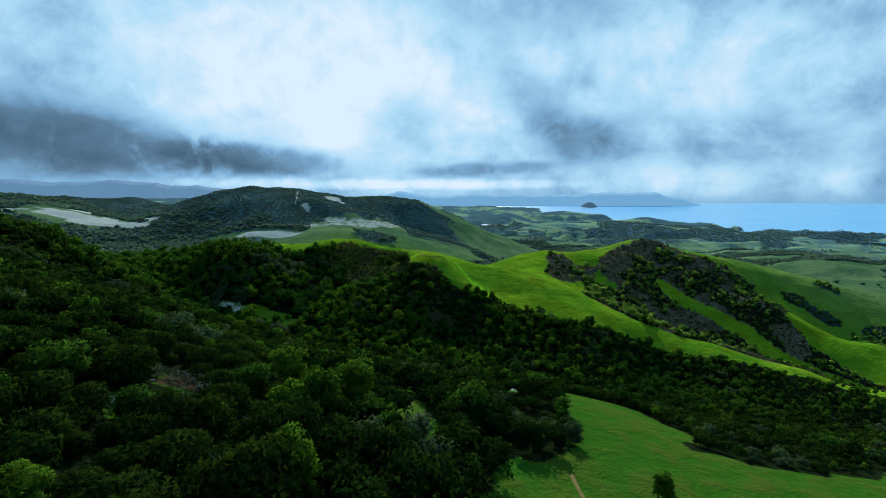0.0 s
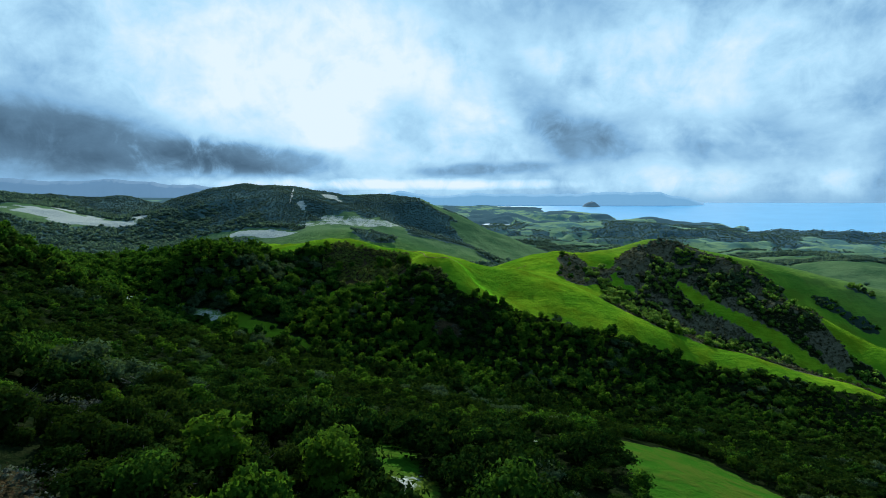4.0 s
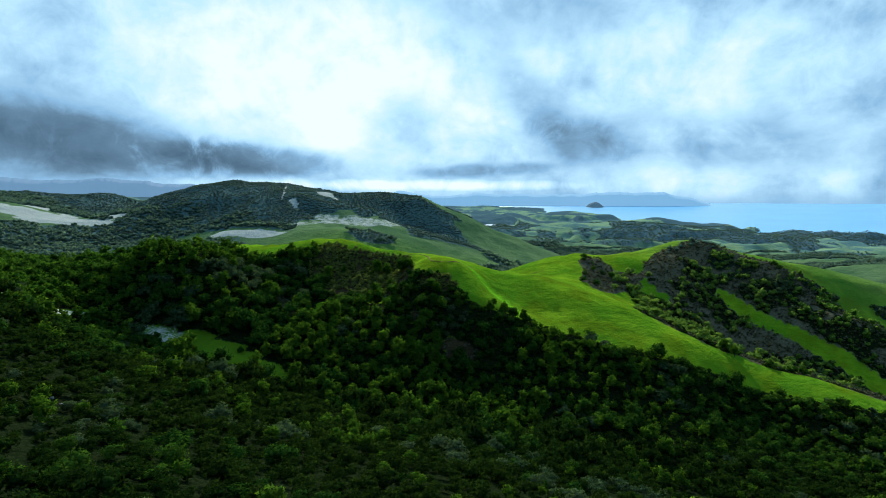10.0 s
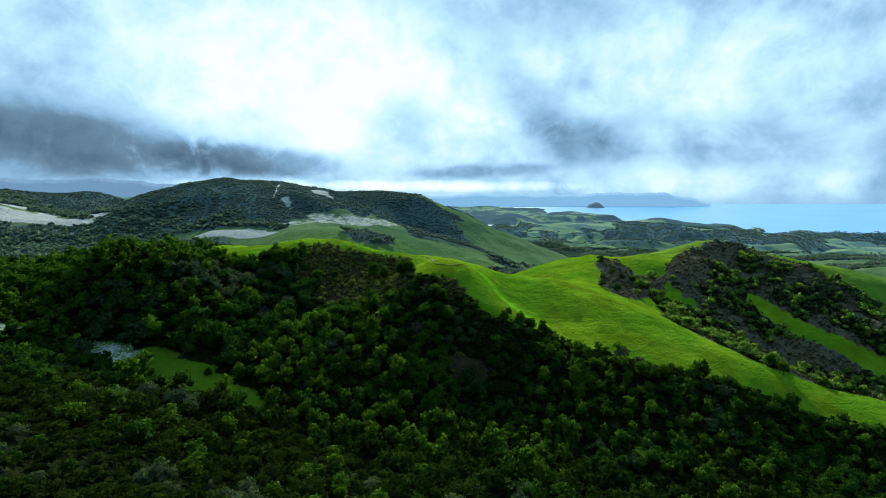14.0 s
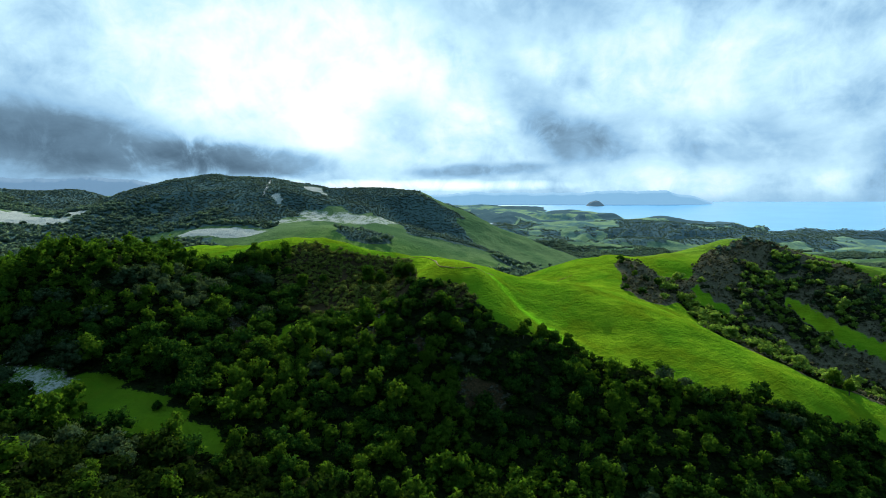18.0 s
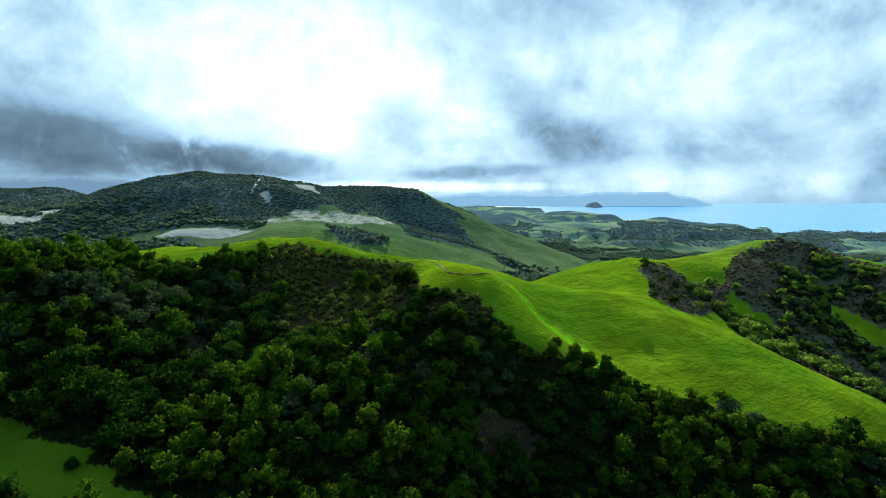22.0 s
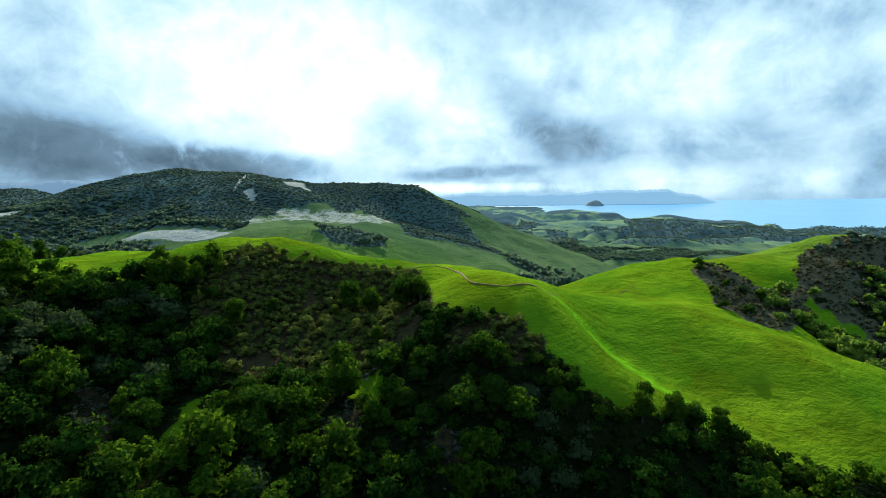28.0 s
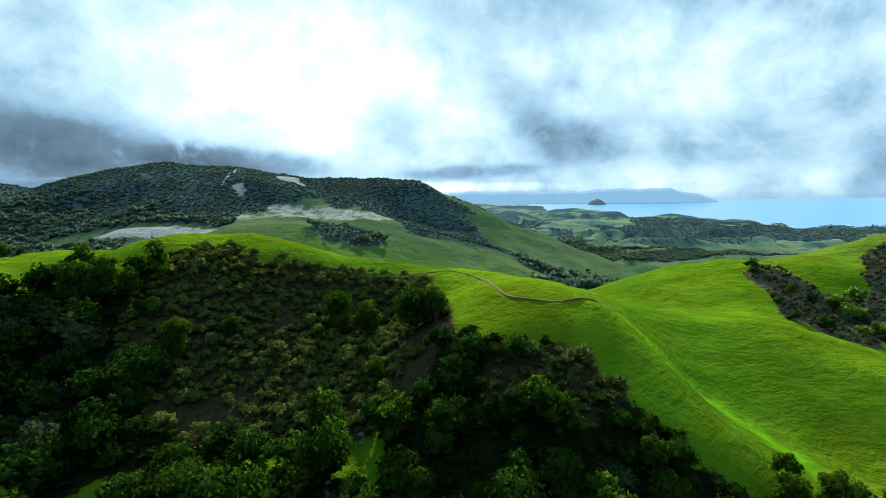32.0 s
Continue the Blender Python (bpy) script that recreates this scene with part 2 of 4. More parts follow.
def tent(x, y, slope, pts):
    """A rounded ridge along a line of bends, with ribs and gullies down its sides."""
    best, run = np.full(np.shape(x), -1e9), 0.0
    for (ax, ay, az), (bx, by, bz) in zip(pts, pts[1:]):
        ux, uy = bx - ax, by - ay
        long = math.hypot(ux, uy)
        k = np.clip(((x - ax) * ux + (y - ay) * uy) / (long * long), 0, 1)
        d = np.hypot(x - ax - k * ux, y - ay - k * uy)
        along = run + k * long + d * 0.35
        rib = np.sin(along / 31 + 1.3 * np.sin(along / 83)) * 0.42 + np.sin(along / 13 + d / 40) * 0.12
        best = np.maximum(best, az + (bz - az) * k - slope * (1 + rib) * (np.sqrt(d * d + 1600) - 40))
        run += long
    return best


def height(x, y):
    x, y = np.atleast_1d(np.asarray(x, float)), np.atleast_1d(np.asarray(y, float))
    z = np.full(x.shape, WEIGHTS[-3]) + WEIGHTS[-2] * x / 100 + WEIGHTS[-1] * y / 100
    for (nx, ny, _), w in zip(NODES, WEIGHTS):
        d2 = ((x - nx) ** 2 + (y - ny) ** 2) / 1e4
        z += w * 0.5 * d2 * np.log(d2 + 1e-9)
    d = np.hypot(x, y + 67)
    side = x / np.maximum(d, 1)
    east = smooth(side, 0.12, 0.30)
    base = np.interp(d, FAR_D, FAR_MID) * (1 - east) + np.interp(d, FAR_D, FAR_EAST_Z) * east
    base = base + smooth(-side, 0.1, 0.5) * smooth(d, 1500, 2600) * 70
    hills = (ridged(x, y, 620, 11) - 0.55) * 60 + (ridged(x, y, 240, 5) - 0.6) * 26
    sea = smooth(side + fractal(x, y, 500, 3, 41) * 0.06, 0.165, 0.225) * smooth(d + fractal(x, y, 400, 3, 44) * 260, 2800, 3050)
    base = base + hills * (1 - 0.9 * sea) * (1 - 0.75 * smooth(d, 2500, 3800)) - sea * 22
    far = smooth(d, 1500, 2000) * smooth(y, 900, 1300) + smooth(np.abs(x), 1300, 1700) * (1 - smooth(y, 900, 1300))
    far = np.clip(far, 0, 1)
    z = z * (1 - far) + base * far
    for cx, cy, wide, deep in ((30, 444, 7, 1.0), (46, 441, 8, 0.8), (57, 484, 7, 1.2), (62, 471, 6, 1.0), (70, 439, 9, 2.2), (60, 461, 10, 1.8)):
        z = z - deep * np.exp(-((x - cx) ** 2 + (y - cy) ** 2) / (2 * wide * wide))
    gate = (y > 1100) & (x > 0)
    if np.any(gate):
        gx, gy, gz = x[gate], y[gate], z[gate]
        rough = fractal(gx, gy, 120, 4, 17) * 12 * (1 - 0.6 * smooth(gy, 2300, 2800))
        for slope, pts in FAR_RIDGES:
            r = tent(gx, gy, slope, pts) + rough
            h = np.clip(0.5 + (r - gz) / 24, 0, 1)
            gz = gz * (1 - h) + r * h + 6 * h * (1 - h)
        dip = smooth(1.25 - oval(gx, gy, 262, 2536, 75, 150), 0, 0.3)
        gz = gz * (1 - dip) + np.minimum(gz, 74) * dip
        z = z.copy()
        z[gate] = gz
    mid = 1 - smooth(d, 1500, 2200)
    z += (fractal(x, y, 24, 3, 12) * 2.8 + (ridged(x, y, 60, 19) - 0.5) * 2.0) * (1 - smooth(d, 700, 1000)) * smooth(y, 380, 460)
    z += fractal(x, y, 55, 4, 3) * 3.0 * mid * (0.5 + smooth(d, 300, 900) * 1.2) + fractal(x, y, 170, 3, 8) * 9 * smooth(d, 750, 1100) * mid + (ridged(x, y, 95, 27) - 0.6) * 5 * smooth(d, 850, 1000) * mid
    return z


# ---- plan of what grows where ----
def near_line(x, y, pts):
    """The distance to a line of bends in plan."""
    best = np.full(np.shape(x), 1e9)
    for (ax, ay, *_), (bx, by, *_) in zip(pts, pts[1:]):
        ux, uy = bx - ax, by - ay
        k = np.clip(((x - ax) * ux + (y - ay) * uy) / (ux * ux + uy * uy), 0, 1)
        best = np.minimum(best, np.hypot(x - ax - k * ux, y - ay - k * uy))
    return best


def oval(x, y, cx, cy, rx, ry, turn=0.0):
    c, s = math.cos(radians(turn)), math.sin(radians(turn))
    u, v = (x - cx) * c + (y - cy) * s, -(x - cx) * s + (y - cy) * c
    return np.hypot(u / rx, v / ry)


def inside(x, y, poly):
    """Whether places lie in a closed outline in plan."""
    hit = np.zeros(np.shape(x), bool)
    for (ax, ay), (bx, by) in zip(poly, poly[1:] + poly[:1]):
        if ay != by:
            hit ^= ((ay > y) != (by > y)) & (x < (bx - ax) * (y - ay) / (by - ay) + ax)
    return hit


EDGE_X = [-420, -330, -260, -225, -205, -180, -165, -150, -130, -112, -100, -80, -69, -60, -41, -32, -30, -25, -20, -11, 0, 6, 13, 22, 32, 44, 60, 78, 96, 109, 145, 185, 260, 340, 460]
EDGE_Y = [665, 612, 560, 505, 490, 474, 462, 464, 469, 479, 489, 486, 490, 495, 494, 486, 467, 444, 434, 433, 430, 424, 414, 409, 412, 418, 416, 406, 401, 396, 396, 402, 382, 372, 350]
FAR_WOOD = [(-560, 790), (-342, 845), (-223, 838), (-225, 914), (-201, 967), (-178, 980), (-127, 951), (-113, 984), (-82, 933), (-40, 897), (5, 876), (62, 905),
            (92, 915), (60, 950), (20, 1000), (22, 1090), (-14, 1085), (-40, 1110), (-20, 1380), (-200, 1260), (-428, 1200), (-640, 1080), (-660, 930)]
MEADOW = [(14, 22), (20, 44), (40, 58), (44, 92), (52, 126), (60, 138), (86, 137), (100, 128), (92, 104), (84, 82), (100, 72), (130, 74), (160, 100), (175, 40), (80, 0), (20, 0)]
EAST_WOOD = [(160, 500), (205, 548), (225, 562), (290, 592), (350, 604), (400, 592), (480, 562), (600, 520), (600, 390), (470, 385), (340, 400), (260, 414), (190, 440), (155, 470)]
STRIP_C = [(279, 572), (296, 538), (317, 511), (340, 485), (358, 460), (385, 436), (430, 400)]
WOOD_END_Y, WOOD_END_X = [400, 441, 472, 503, 555, 586, 609, 655], [455, 421, 401, 394, 407, 391, 359, 300]
KNOB_SCRUB = [(140, 606), (158, 618), (172, 610), (178, 593), (205, 595), (196, 572), (150, 532), (132, 556)]
HILL_SCRUB = [(212, 612), (237, 645), (297, 662), (342, 640), (352, 600), (395, 588), (380, 545), (300, 556), (277, 545), (222, 560), (202, 590)]

GREY_BRUSH = [(-50, 406, 7, 8), (-24, 397, 6, 6), (5, 381, 14, 7), (-112, 406, 5, 15, 35), (-63, 70, 6, 6), (-50, 41, 8, 6), (-128, 126, 7, 6)]
EAST_CLUMPS = [(187, 560, 9), (240, 582, 12), (268, 604, 16), (268, 566, 18), (212, 588, 5), (303, 620, 16), (324, 606, 14), (178, 574, 5), (345, 570, 18), (384, 574, 12)]


def cover(x, y):
    """Shares of forest and of scrub at a place, from 0 to 1."""
    x, y = np.atleast_1d(np.asarray(x, float)), np.atleast_1d(np.asarray(y, float))
    wob = fractal(x, y, 45, 3, 21)
    edge = np.interp(x, EDGE_X, EDGE_Y) + wob * np.interp(x, [-140, -30, 0, 60], [2, 2, 3, 7])
    forest = smooth(edge - y, -2, 4)
    scrub = np.zeros_like(x)
    # the bowl of scrub below the crest, with few trees
    bowl = smooth(1.0 - np.minimum(oval(x, y, -70, 464, 46, 42, -4), oval(x, y, -44, 460, 22, 36, 0)) + wob * 0.25, 0, 0.15)
    forest, scrub = forest * (1 - bowl), np.maximum(scrub, bowl * smooth(edge + 1 - y, 0, 3))
    grey = smooth(1.0 - np.minimum.reduce([oval(x, y, *o) for o in GREY_BRUSH]) + wob * 0.5, 0, 0.25)
    forest, scrub = forest * (1 - 0.92 * grey), np.maximum(scrub, 0.9 * grey)
    cap = smooth(1.0 - oval(x, y, -8, 424.5, 17, 8, -8) + wob * 0.3, 0, 0.2)
    forest, scrub = forest * (1 - 0.9 * cap), np.maximum(scrub, cap)
    # meadows and clearings
    for cx, cy, rx, ry, turn in ((-127, 337, 46, 11, -14), (-58, 426, 7, 7, 0), (-3, 66, 6, 34, 17), (29, 106, 8, 6, 0), (-69, 86, 7, 9, 0), (-52, 27, 7, 7, 0),
                                 (-48, 424, 4, 13, 30), (-92, 405, 5, 16, 10), (120, 250, 30, 9, -12)):
        forest = forest * smooth(oval(x, y, cx, cy, rx, ry, turn) + wob * 0.4, 0.85, 1.05)
    forest = np.where(inside(x + wob * 10, y + wob * 10, MEADOW), 0, forest)
    clump = np.minimum.reduce([oval(x, y, 112, 100, 24, 12, -20), oval(x, y, 84, 80, 7, 5), oval(x, y, 130, 86, 11, 7), oval(x, y, 22, 80, 14, 19, 10)])
    forest = np.maximum(forest, smooth(1.0 - clump, 0, 0.2) * (y < 200))
    # behind the crest and to the east
    east = (y > edge)
    gully = smooth(24 - near_line(x, y, [(205, 545), (225, 520), (270, 482), (360, 452), (470, 420)]) + wob * 22, 0, 8)
    knob = inside(x + wob * 14, y + wob * 10, KNOB_SCRUB).astype(float)
    hill = inside(x + wob * 16, y + wob * 12, HILL_SCRUB).astype(float)
    gully2 = smooth(22 - near_line(x, y, [(330, 585), (400, 552), (490, 508), (600, 470)]) + wob * 22, 0, 8)
    back = smooth(26 - near_line(x, y, [(-250, 700), (-100, 645), (60, 770), (170, 810), (300, 860), (480, 910)]) + wob * 30, 0, 10)
    grove = np.maximum(smooth(1.0 - oval(x, y, -108, 806, 36, 30, 20) + wob * 0.4, 0, 0.2), smooth(1.0 - oval(x, y, 118, 842, 70, 20, -28) + wob * 0.6, 0, 0.2))
    dark = smooth(1.0 - oval(x, y, 720, 960, 190, 60, -10) + wob * 0.5, 0, 0.2)
    bench = smooth(1.0 - oval(x, y, 450, 1350, 230, 46, 0) + wob * 0.5, 0, 0.2)
    wood = inside(x + wob * 34, y + wob * 26, FAR_WOOD).astype(float)
    west = smooth(-250 - 0.1 * (y - 600) - x + wob * 40, 0, 30) * (1 - smooth(y, 800, 1100) * smooth(fractal(x, y, 260, 3, 33), -0.05, 0.1))
    pale = np.maximum(smooth(1.15 - oval(x, y, -320, 836, 90, 22, -4), 0, 0.2), smooth(1.1 - oval(x, y, -676, 890, 95, 66, 10), 0, 0.2))
    clumps = np.where(y > 1450, smooth(fractal(x, y, 240, 4, 35) + wob * 0.25 + 0.04, 0, 0.08), smooth(fractal(x, y, 150, 4, 31), 0.12, 0.2)) * smooth(np.hypot(x, y), 900, 1150) * (x > 0)
    thick = 0.6 * hill * smooth(fractal(x, y, 26, 2, 77), 0.26, 0.34)
    gaps = smooth(fractal(x, y, 34, 3, 57), -0.14, 0.02)
    gully, gully2 = gully * gaps, gully2 * gaps
    east_wood = inside(x + wob * 8, y + wob * 8, EAST_WOOD).astype(float)
    clumped = np.minimum.reduce([oval(x, y, cx, cy, r, r * 0.8) for cx, cy, r in EAST_CLUMPS])
    gully = np.maximum(gully, 0.85 * east_wood * smooth(fractal(x, y, 30, 3, 57) + 0.2 * smooth(545 - y, 0, 60) + 0.1 * smooth(x - 300, 0, 40), 0.20, 0.28))
    gully = np.maximum(gully, 0.9 * smooth(1.0 - clumped + wob * 0.6, 0, 0.2))
    hill = np.maximum(hill, east_wood)
    limit = smooth(np.interp(y, WOOD_END_Y, WOOD_END_X) + wob * 14 - x, 0, 6)
    coppice = np.minimum.reduce([oval(x, y, 447, 566, 18, 9, -30), oval(x, y, 472, 547, 16, 9, -30), oval(x, y, 500, 590, 20, 8, -20), oval(x, y, 520, 520, 30, 12, -30)])
    gully, thick, hill = gully * limit, np.maximum(thick * limit, smooth(1.0 - coppice + wob * 0.5, 0, 0.2)), hill * limit
    gully2 = gully2 * smooth(x - 470, 0, 30) * 0.5
    rest = np.maximum.reduce([gully, thick, 0.12 * knob, gully2, back, grove, dark, bench, wood * (1 - pale), west * (1 - pale), 0.9 * clumps])
    strips = smooth(near_line(x, y, SPUR_B[:6]), 8, 14) * smooth(near_line(x, y, STRIP_C) + wob * 8, 9, 12)
    forest = np.where(east, rest * strips, forest) * (1 - smooth(pale_grass(x, y), 0.15, 0.4))
    scrub = np.where(east, np.maximum(hill, knob) * strips, scrub)
    return forest, scrub


def pale_grass(x, y):
    """Dry, whitish grass and bare chalky ground."""
    x, y = np.asarray(x, float), np.asarray(y, float)
    wob = fractal(x, y, 40, 4, 61)
    p = smooth(1.15 - oval(x, y, -308, 832, 60, 15, -2) + wob * 0.5, 0, 0.3)
    p = np.maximum(p, 0.8 * smooth(1.1 - oval(x, y, -676, 888, 90, 62, 10) + wob * 1.6, 0, 0.4))
    p = np.maximum(p, 0.46 * smooth(1.1 - oval(x, y, -150, 938, 86, 40, 12) + wob * 0.9, 0, 0.4))
    p = np.maximum(p, smooth(1.0 - oval(x, y, -264, 966, 9, 34, 31) + wob * 1.1, 0, 0.3))
    p = np.maximum(p, 0.7 * smooth(1.0 - oval(x, y, -232, 1075, 13, 58, 39) + wob * 1.1, 0, 0.3))
    for cx, cy, rx, ry, turn, weight in ((-205, 950, 40, 20, 30, 0.45), (-160, 962, 28, 13, 0, 0.4), (-228, 890, 26, 13, 30, 0.4), (-410, 1035, 60, 26, 0, 0.25), (-591, 969, 10, 24, 0, 0.7),
                                         (-558, 980, 22, 6, 0, 0.6), (-196, 452, 6, 16, -30, 0.5), (-222, 402, 6, 12, 0, 0.5)):
        p = np.maximum(p, weight * smooth(1.0 - oval(x, y, cx, cy, rx, ry, turn) + wob * 1.1, 0, 0.4))
    p = np.maximum(p, 0.5 * smooth(5.5 - near_line(x, y, [(-250, 318), (-231, 342), (-209, 366), (-190, 354), (-165, 347)]) + wob * 6, 0, 3))
    p = np.maximum(p, 0.15 * smooth(1.0 - oval(x, y, -165, 352, 22, 5, -20) + wob * 0.8, 0, 0.3))
    p = np.maximum(p, 0.45 * smooth(1.0 - oval(x, y, 30, 106, 6, 4, 0) + wob * 0.9, 0, 0.4))
    p = np.maximum(p, 0.34 * smooth(1.0 - oval(x, y, -3, 66, 4, 32, 17) + wob * 0.9, 0, 0.4))
    p = np.maximum(p, 0.5 * smooth(1.0 - np.minimum(oval(x, y, -69, 87, 5, 7), oval(x, y, -52, 27, 5, 5)) + wob * 0.9, 0, 0.4))
    return p


# ---- materials ----
def material(name):
    m = bpy.data.materials.new(name)
    m.use_nodes = True
    m.node_tree.nodes.clear()
    return m, m.node_tree


def finish(t, shader, bump=None, strength=0.3, distance=0.3):
    out = t.nodes.new("ShaderNodeOutputMaterial")
    if bump is not None:
        n = t.nodes.new("ShaderNodeBump")
        n.inputs["Strength"].default_value, n.inputs["Distance"].default_value = strength, distance
        t.links.new(bump, n.inputs["Height"])
        t.links.new(n.outputs[0], shader.inputs["Normal"])
    t.links.new(shader.outputs[0], out.inputs[0])


def attribute(t, name):
    n = t.nodes.new("ShaderNodeAttribute")
    n.attribute_name = name
    return n.outputs["Fac"]


def ground_material():
    m, t = material("meadow_and_soil")
    co = t.nodes.new("ShaderNodeTexCoord").outputs["Object"]
    n1, n2, n3 = noise_tex(t, co, 0.016, 5, 0.6), noise_tex(t, co, 0.11, 5, 0.6), noise_tex(t, co, 0.9, 5, 0.65)
    green = mix_col(t, ramp(t, n1, 0.38, 0.62), (0.092, 0.215, 0.009), (0.180, 0.302, 0.011))
    green = mix_col(t, math_node(t, "MULTIPLY", ramp(t, n2, 0.45, 0.7), 0.6), green, (0.072, 0.190, 0.005))
    green = mix_col(t, math_node(t, "MULTIPLY", ramp(t, n3, 0.5, 0.75), 0.45), green, (0.185, 0.260, 0.010))
    # far grass: the haze of distance is put into the base colour
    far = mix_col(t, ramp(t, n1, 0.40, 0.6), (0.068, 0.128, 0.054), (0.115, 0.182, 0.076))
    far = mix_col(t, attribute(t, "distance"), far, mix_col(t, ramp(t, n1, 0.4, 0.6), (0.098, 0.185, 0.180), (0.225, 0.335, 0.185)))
    n4 = noise_tex(t, co, 0.035, 4, 0.6)
    green = mix_col(t, math_node(t, "MULTIPLY", ramp(t, n4, 0.46, 0.64), 0.75), green, (0.115, 0.170, 0.006))
    mapping = t.nodes.new("ShaderNodeMapping")
    mapping.inputs["Scale"].default_value = (0.07, 0.07, 0.85)
    t.links.new(co, mapping.inputs[0])
    steps = noise_tex(t, mapping.outputs[0], 1.6, 3, 0.5, 0.4)
    green = mix_col(t, math_node(t, "MULTIPLY", ramp(t, steps, 0.50, 0.64), 0.2), green, (0.070, 0.170, 0.004))
    # near meadows: cloud shade put into the grass colour
    cloud_shade = mix_col(t, ramp(t, n2, 0.4, 0.65), (0.036, 0.110, 0.008), (0.066, 0.105, 0.012))
    green = mix_col(t, attribute(t, "cloud_shade"), green, cloud_shade)
    green = mix_col(t, math_node(t, "MULTIPLY", attribute(t, "lane"), 0.9), green, (0.180, 0.460, 0.012))
    green = mix_col(t, attribute(t, "haze_tint"), green, far)
    # forest duff, taken near black to hold the shade under the crowns
    shaded_soil = mix_col(t, ramp(t, n3, 0.35, 0.65), (0.006, 0.013, 0.004), (0.016, 0.022, 0.008))
    # the far forest floor carries the painted haze as well
    shaded_soil = mix_col(t, attribute(t, "haze_tint"), shaded_soil, (0.085, 0.140, 0.130))
    shaded_soil = mix_col(t, attribute(t, "distance"), shaded_soil, (0.078, 0.134, 0.150))
    heath = mix_col(t, ramp(t, n3, 0.35, 0.65), (0.066, 0.068, 0.038), (0.130, 0.122, 0.076))
    heath = mix_col(t, attribute(t, "bowl"), heath, mix_col(t, ramp(t, n3, 0.35, 0.65), (0.030, 0.030, 0.014), (0.075, 0.052, 0.026)))
    chalk = mix_col(t, ramp(t, n3, 0.3, 0.7), (0.32, 0.35, 0.31), (0.52, 0.54, 0.50))
    ragged = math_node(t, "ADD", math_node(t, "MULTIPLY", math_node(t, "SUBTRACT", n2, 0.5), 1.1), math_node(t, "MULTIPLY", math_node(t, "SUBTRACT", n3, 0.5), 0.9))

    def edged(name, lo, hi):
        return ramp(t, math_node(t, "ADD", attribute(t, name), math_node(t, "MULTIPLY", ragged, math_node(t, "MULTIPLY", ramp(t, attribute(t, name), 0.0, 0.12), 1.0))), lo, hi)

    col = mix_col(t, edged("scrub", 0.3, 0.6), green, heath)
    col = mix_col(t, edged("forest", 0.35, 0.55), col, shaded_soil)
    col = mix_col(t, math_node(t, "MULTIPLY", edged("pale", 0.28, 0.55), 0.9), col, chalk)
    sh = node(t, "ShaderNodeBsdfPrincipled", Roughness=0.9)
    sh.inputs["Specular IOR Level"].default_value = 0.0
    t.links.new(col, sh.inputs["Base Color"])
    finish(t, sh, math_node(t, "ADD", math_node(t, "MULTIPLY", n3, 0.6), math_node(t, "ADD", math_node(t, "MULTIPLY", n2, 3.0), math_node(t, "MULTIPLY", steps, 0.6))), 1.0, 0.9)
    return m


def grey_of(t, value):
    n = t.nodes.new("ShaderNodeCombineColor")
    for k in range(3):
        t.links.new(value, n.inputs[k])
    return n.outputs[0]


def leaf_material(name, dark, light, warm, glow=0.35, size=0.10):
    m, t = material(name)
    co = t.nodes.new("ShaderNodeNewGeometry")
    big = noise_tex(t, co.outputs["Position"], size, 2, 0.5)
    per = co.outputs["Random Per Island"]
    col = mix_col(t, ramp(t, big, 0.35, 0.65), dark, light)
    col = mix_col(t, math_node(t, "MULTIPLY", ramp(t, per, 0.55, 1.0), 0.55), col, warm)
    dim = math_node(t, "ADD", 0.5, math_node(t, "MULTIPLY", ramp(t, per, 0.0, 0.45), 0.5))
    col = mix_col(t, 1.0, col, grey_of(t, dim), "MULTIPLY")
    spray = noise_tex(t, co.outputs["Position"], 1.3, 4, 0.7)
    col = mix_col(t, 1.0, col, grey_of(t, math_node(t, "ADD", 0.45, math_node(t, "MULTIPLY", ramp(t, spray, 0.35, 0.62), 0.8))), "MULTIPLY")
    own = t.nodes.new("ShaderNodeObjectInfo").outputs["Random"]
    col = mix_col(t, math_node(t, "MULTIPLY", own, 0.5), col, warm)
    a, b = t.nodes.new("ShaderNodeBsdfDiffuse"), t.nodes.new("ShaderNodeBsdfTranslucent")
    t.links.new(col, a.inputs[0])
    t.links.new(mix_col(t, 1.0, col, (1.3, 1.25, 0.7), "MULTIPLY"), b.inputs[0])
    mix = t.nodes.new("ShaderNodeMixShader")
    mix.inputs[0].default_value = glow
    t.links.new(a.outputs[0], mix.inputs[1])
    t.links.new(b.outputs[0], mix.inputs[2])
    grain = noise_tex(t, co.outputs["Position"], 2.2, 3, 0.7)
    bump = t.nodes.new("ShaderNodeBump")
    bump.inputs["Strength"].default_value, bump.inputs["Distance"].default_value = 1.0, 0.7
    t.links.new(grain, bump.inputs["Height"])
    t.links.new(bump.outputs[0], a.inputs["Normal"])
    finish(t, mix)
    return m


def plain_material(name, c1, c2, scale, rough=0.9, bump=0.4):
    m, t = material(name)
    co = t.nodes.new("ShaderNodeTexCoord").outputs["Object"]
    n = noise_tex(t, co, scale, 6, 0.65)
    sh = node(t, "ShaderNodeBsdfPrincipled", Roughness=rough)
    sh.inputs["Specular IOR Level"].default_value = 0.2
    t.links.new(mix_col(t, ramp(t, n, 0.3, 0.7), c1, c2), sh.inputs["Base Color"])
    finish(t, sh, n, bump, 0.2)
    return m


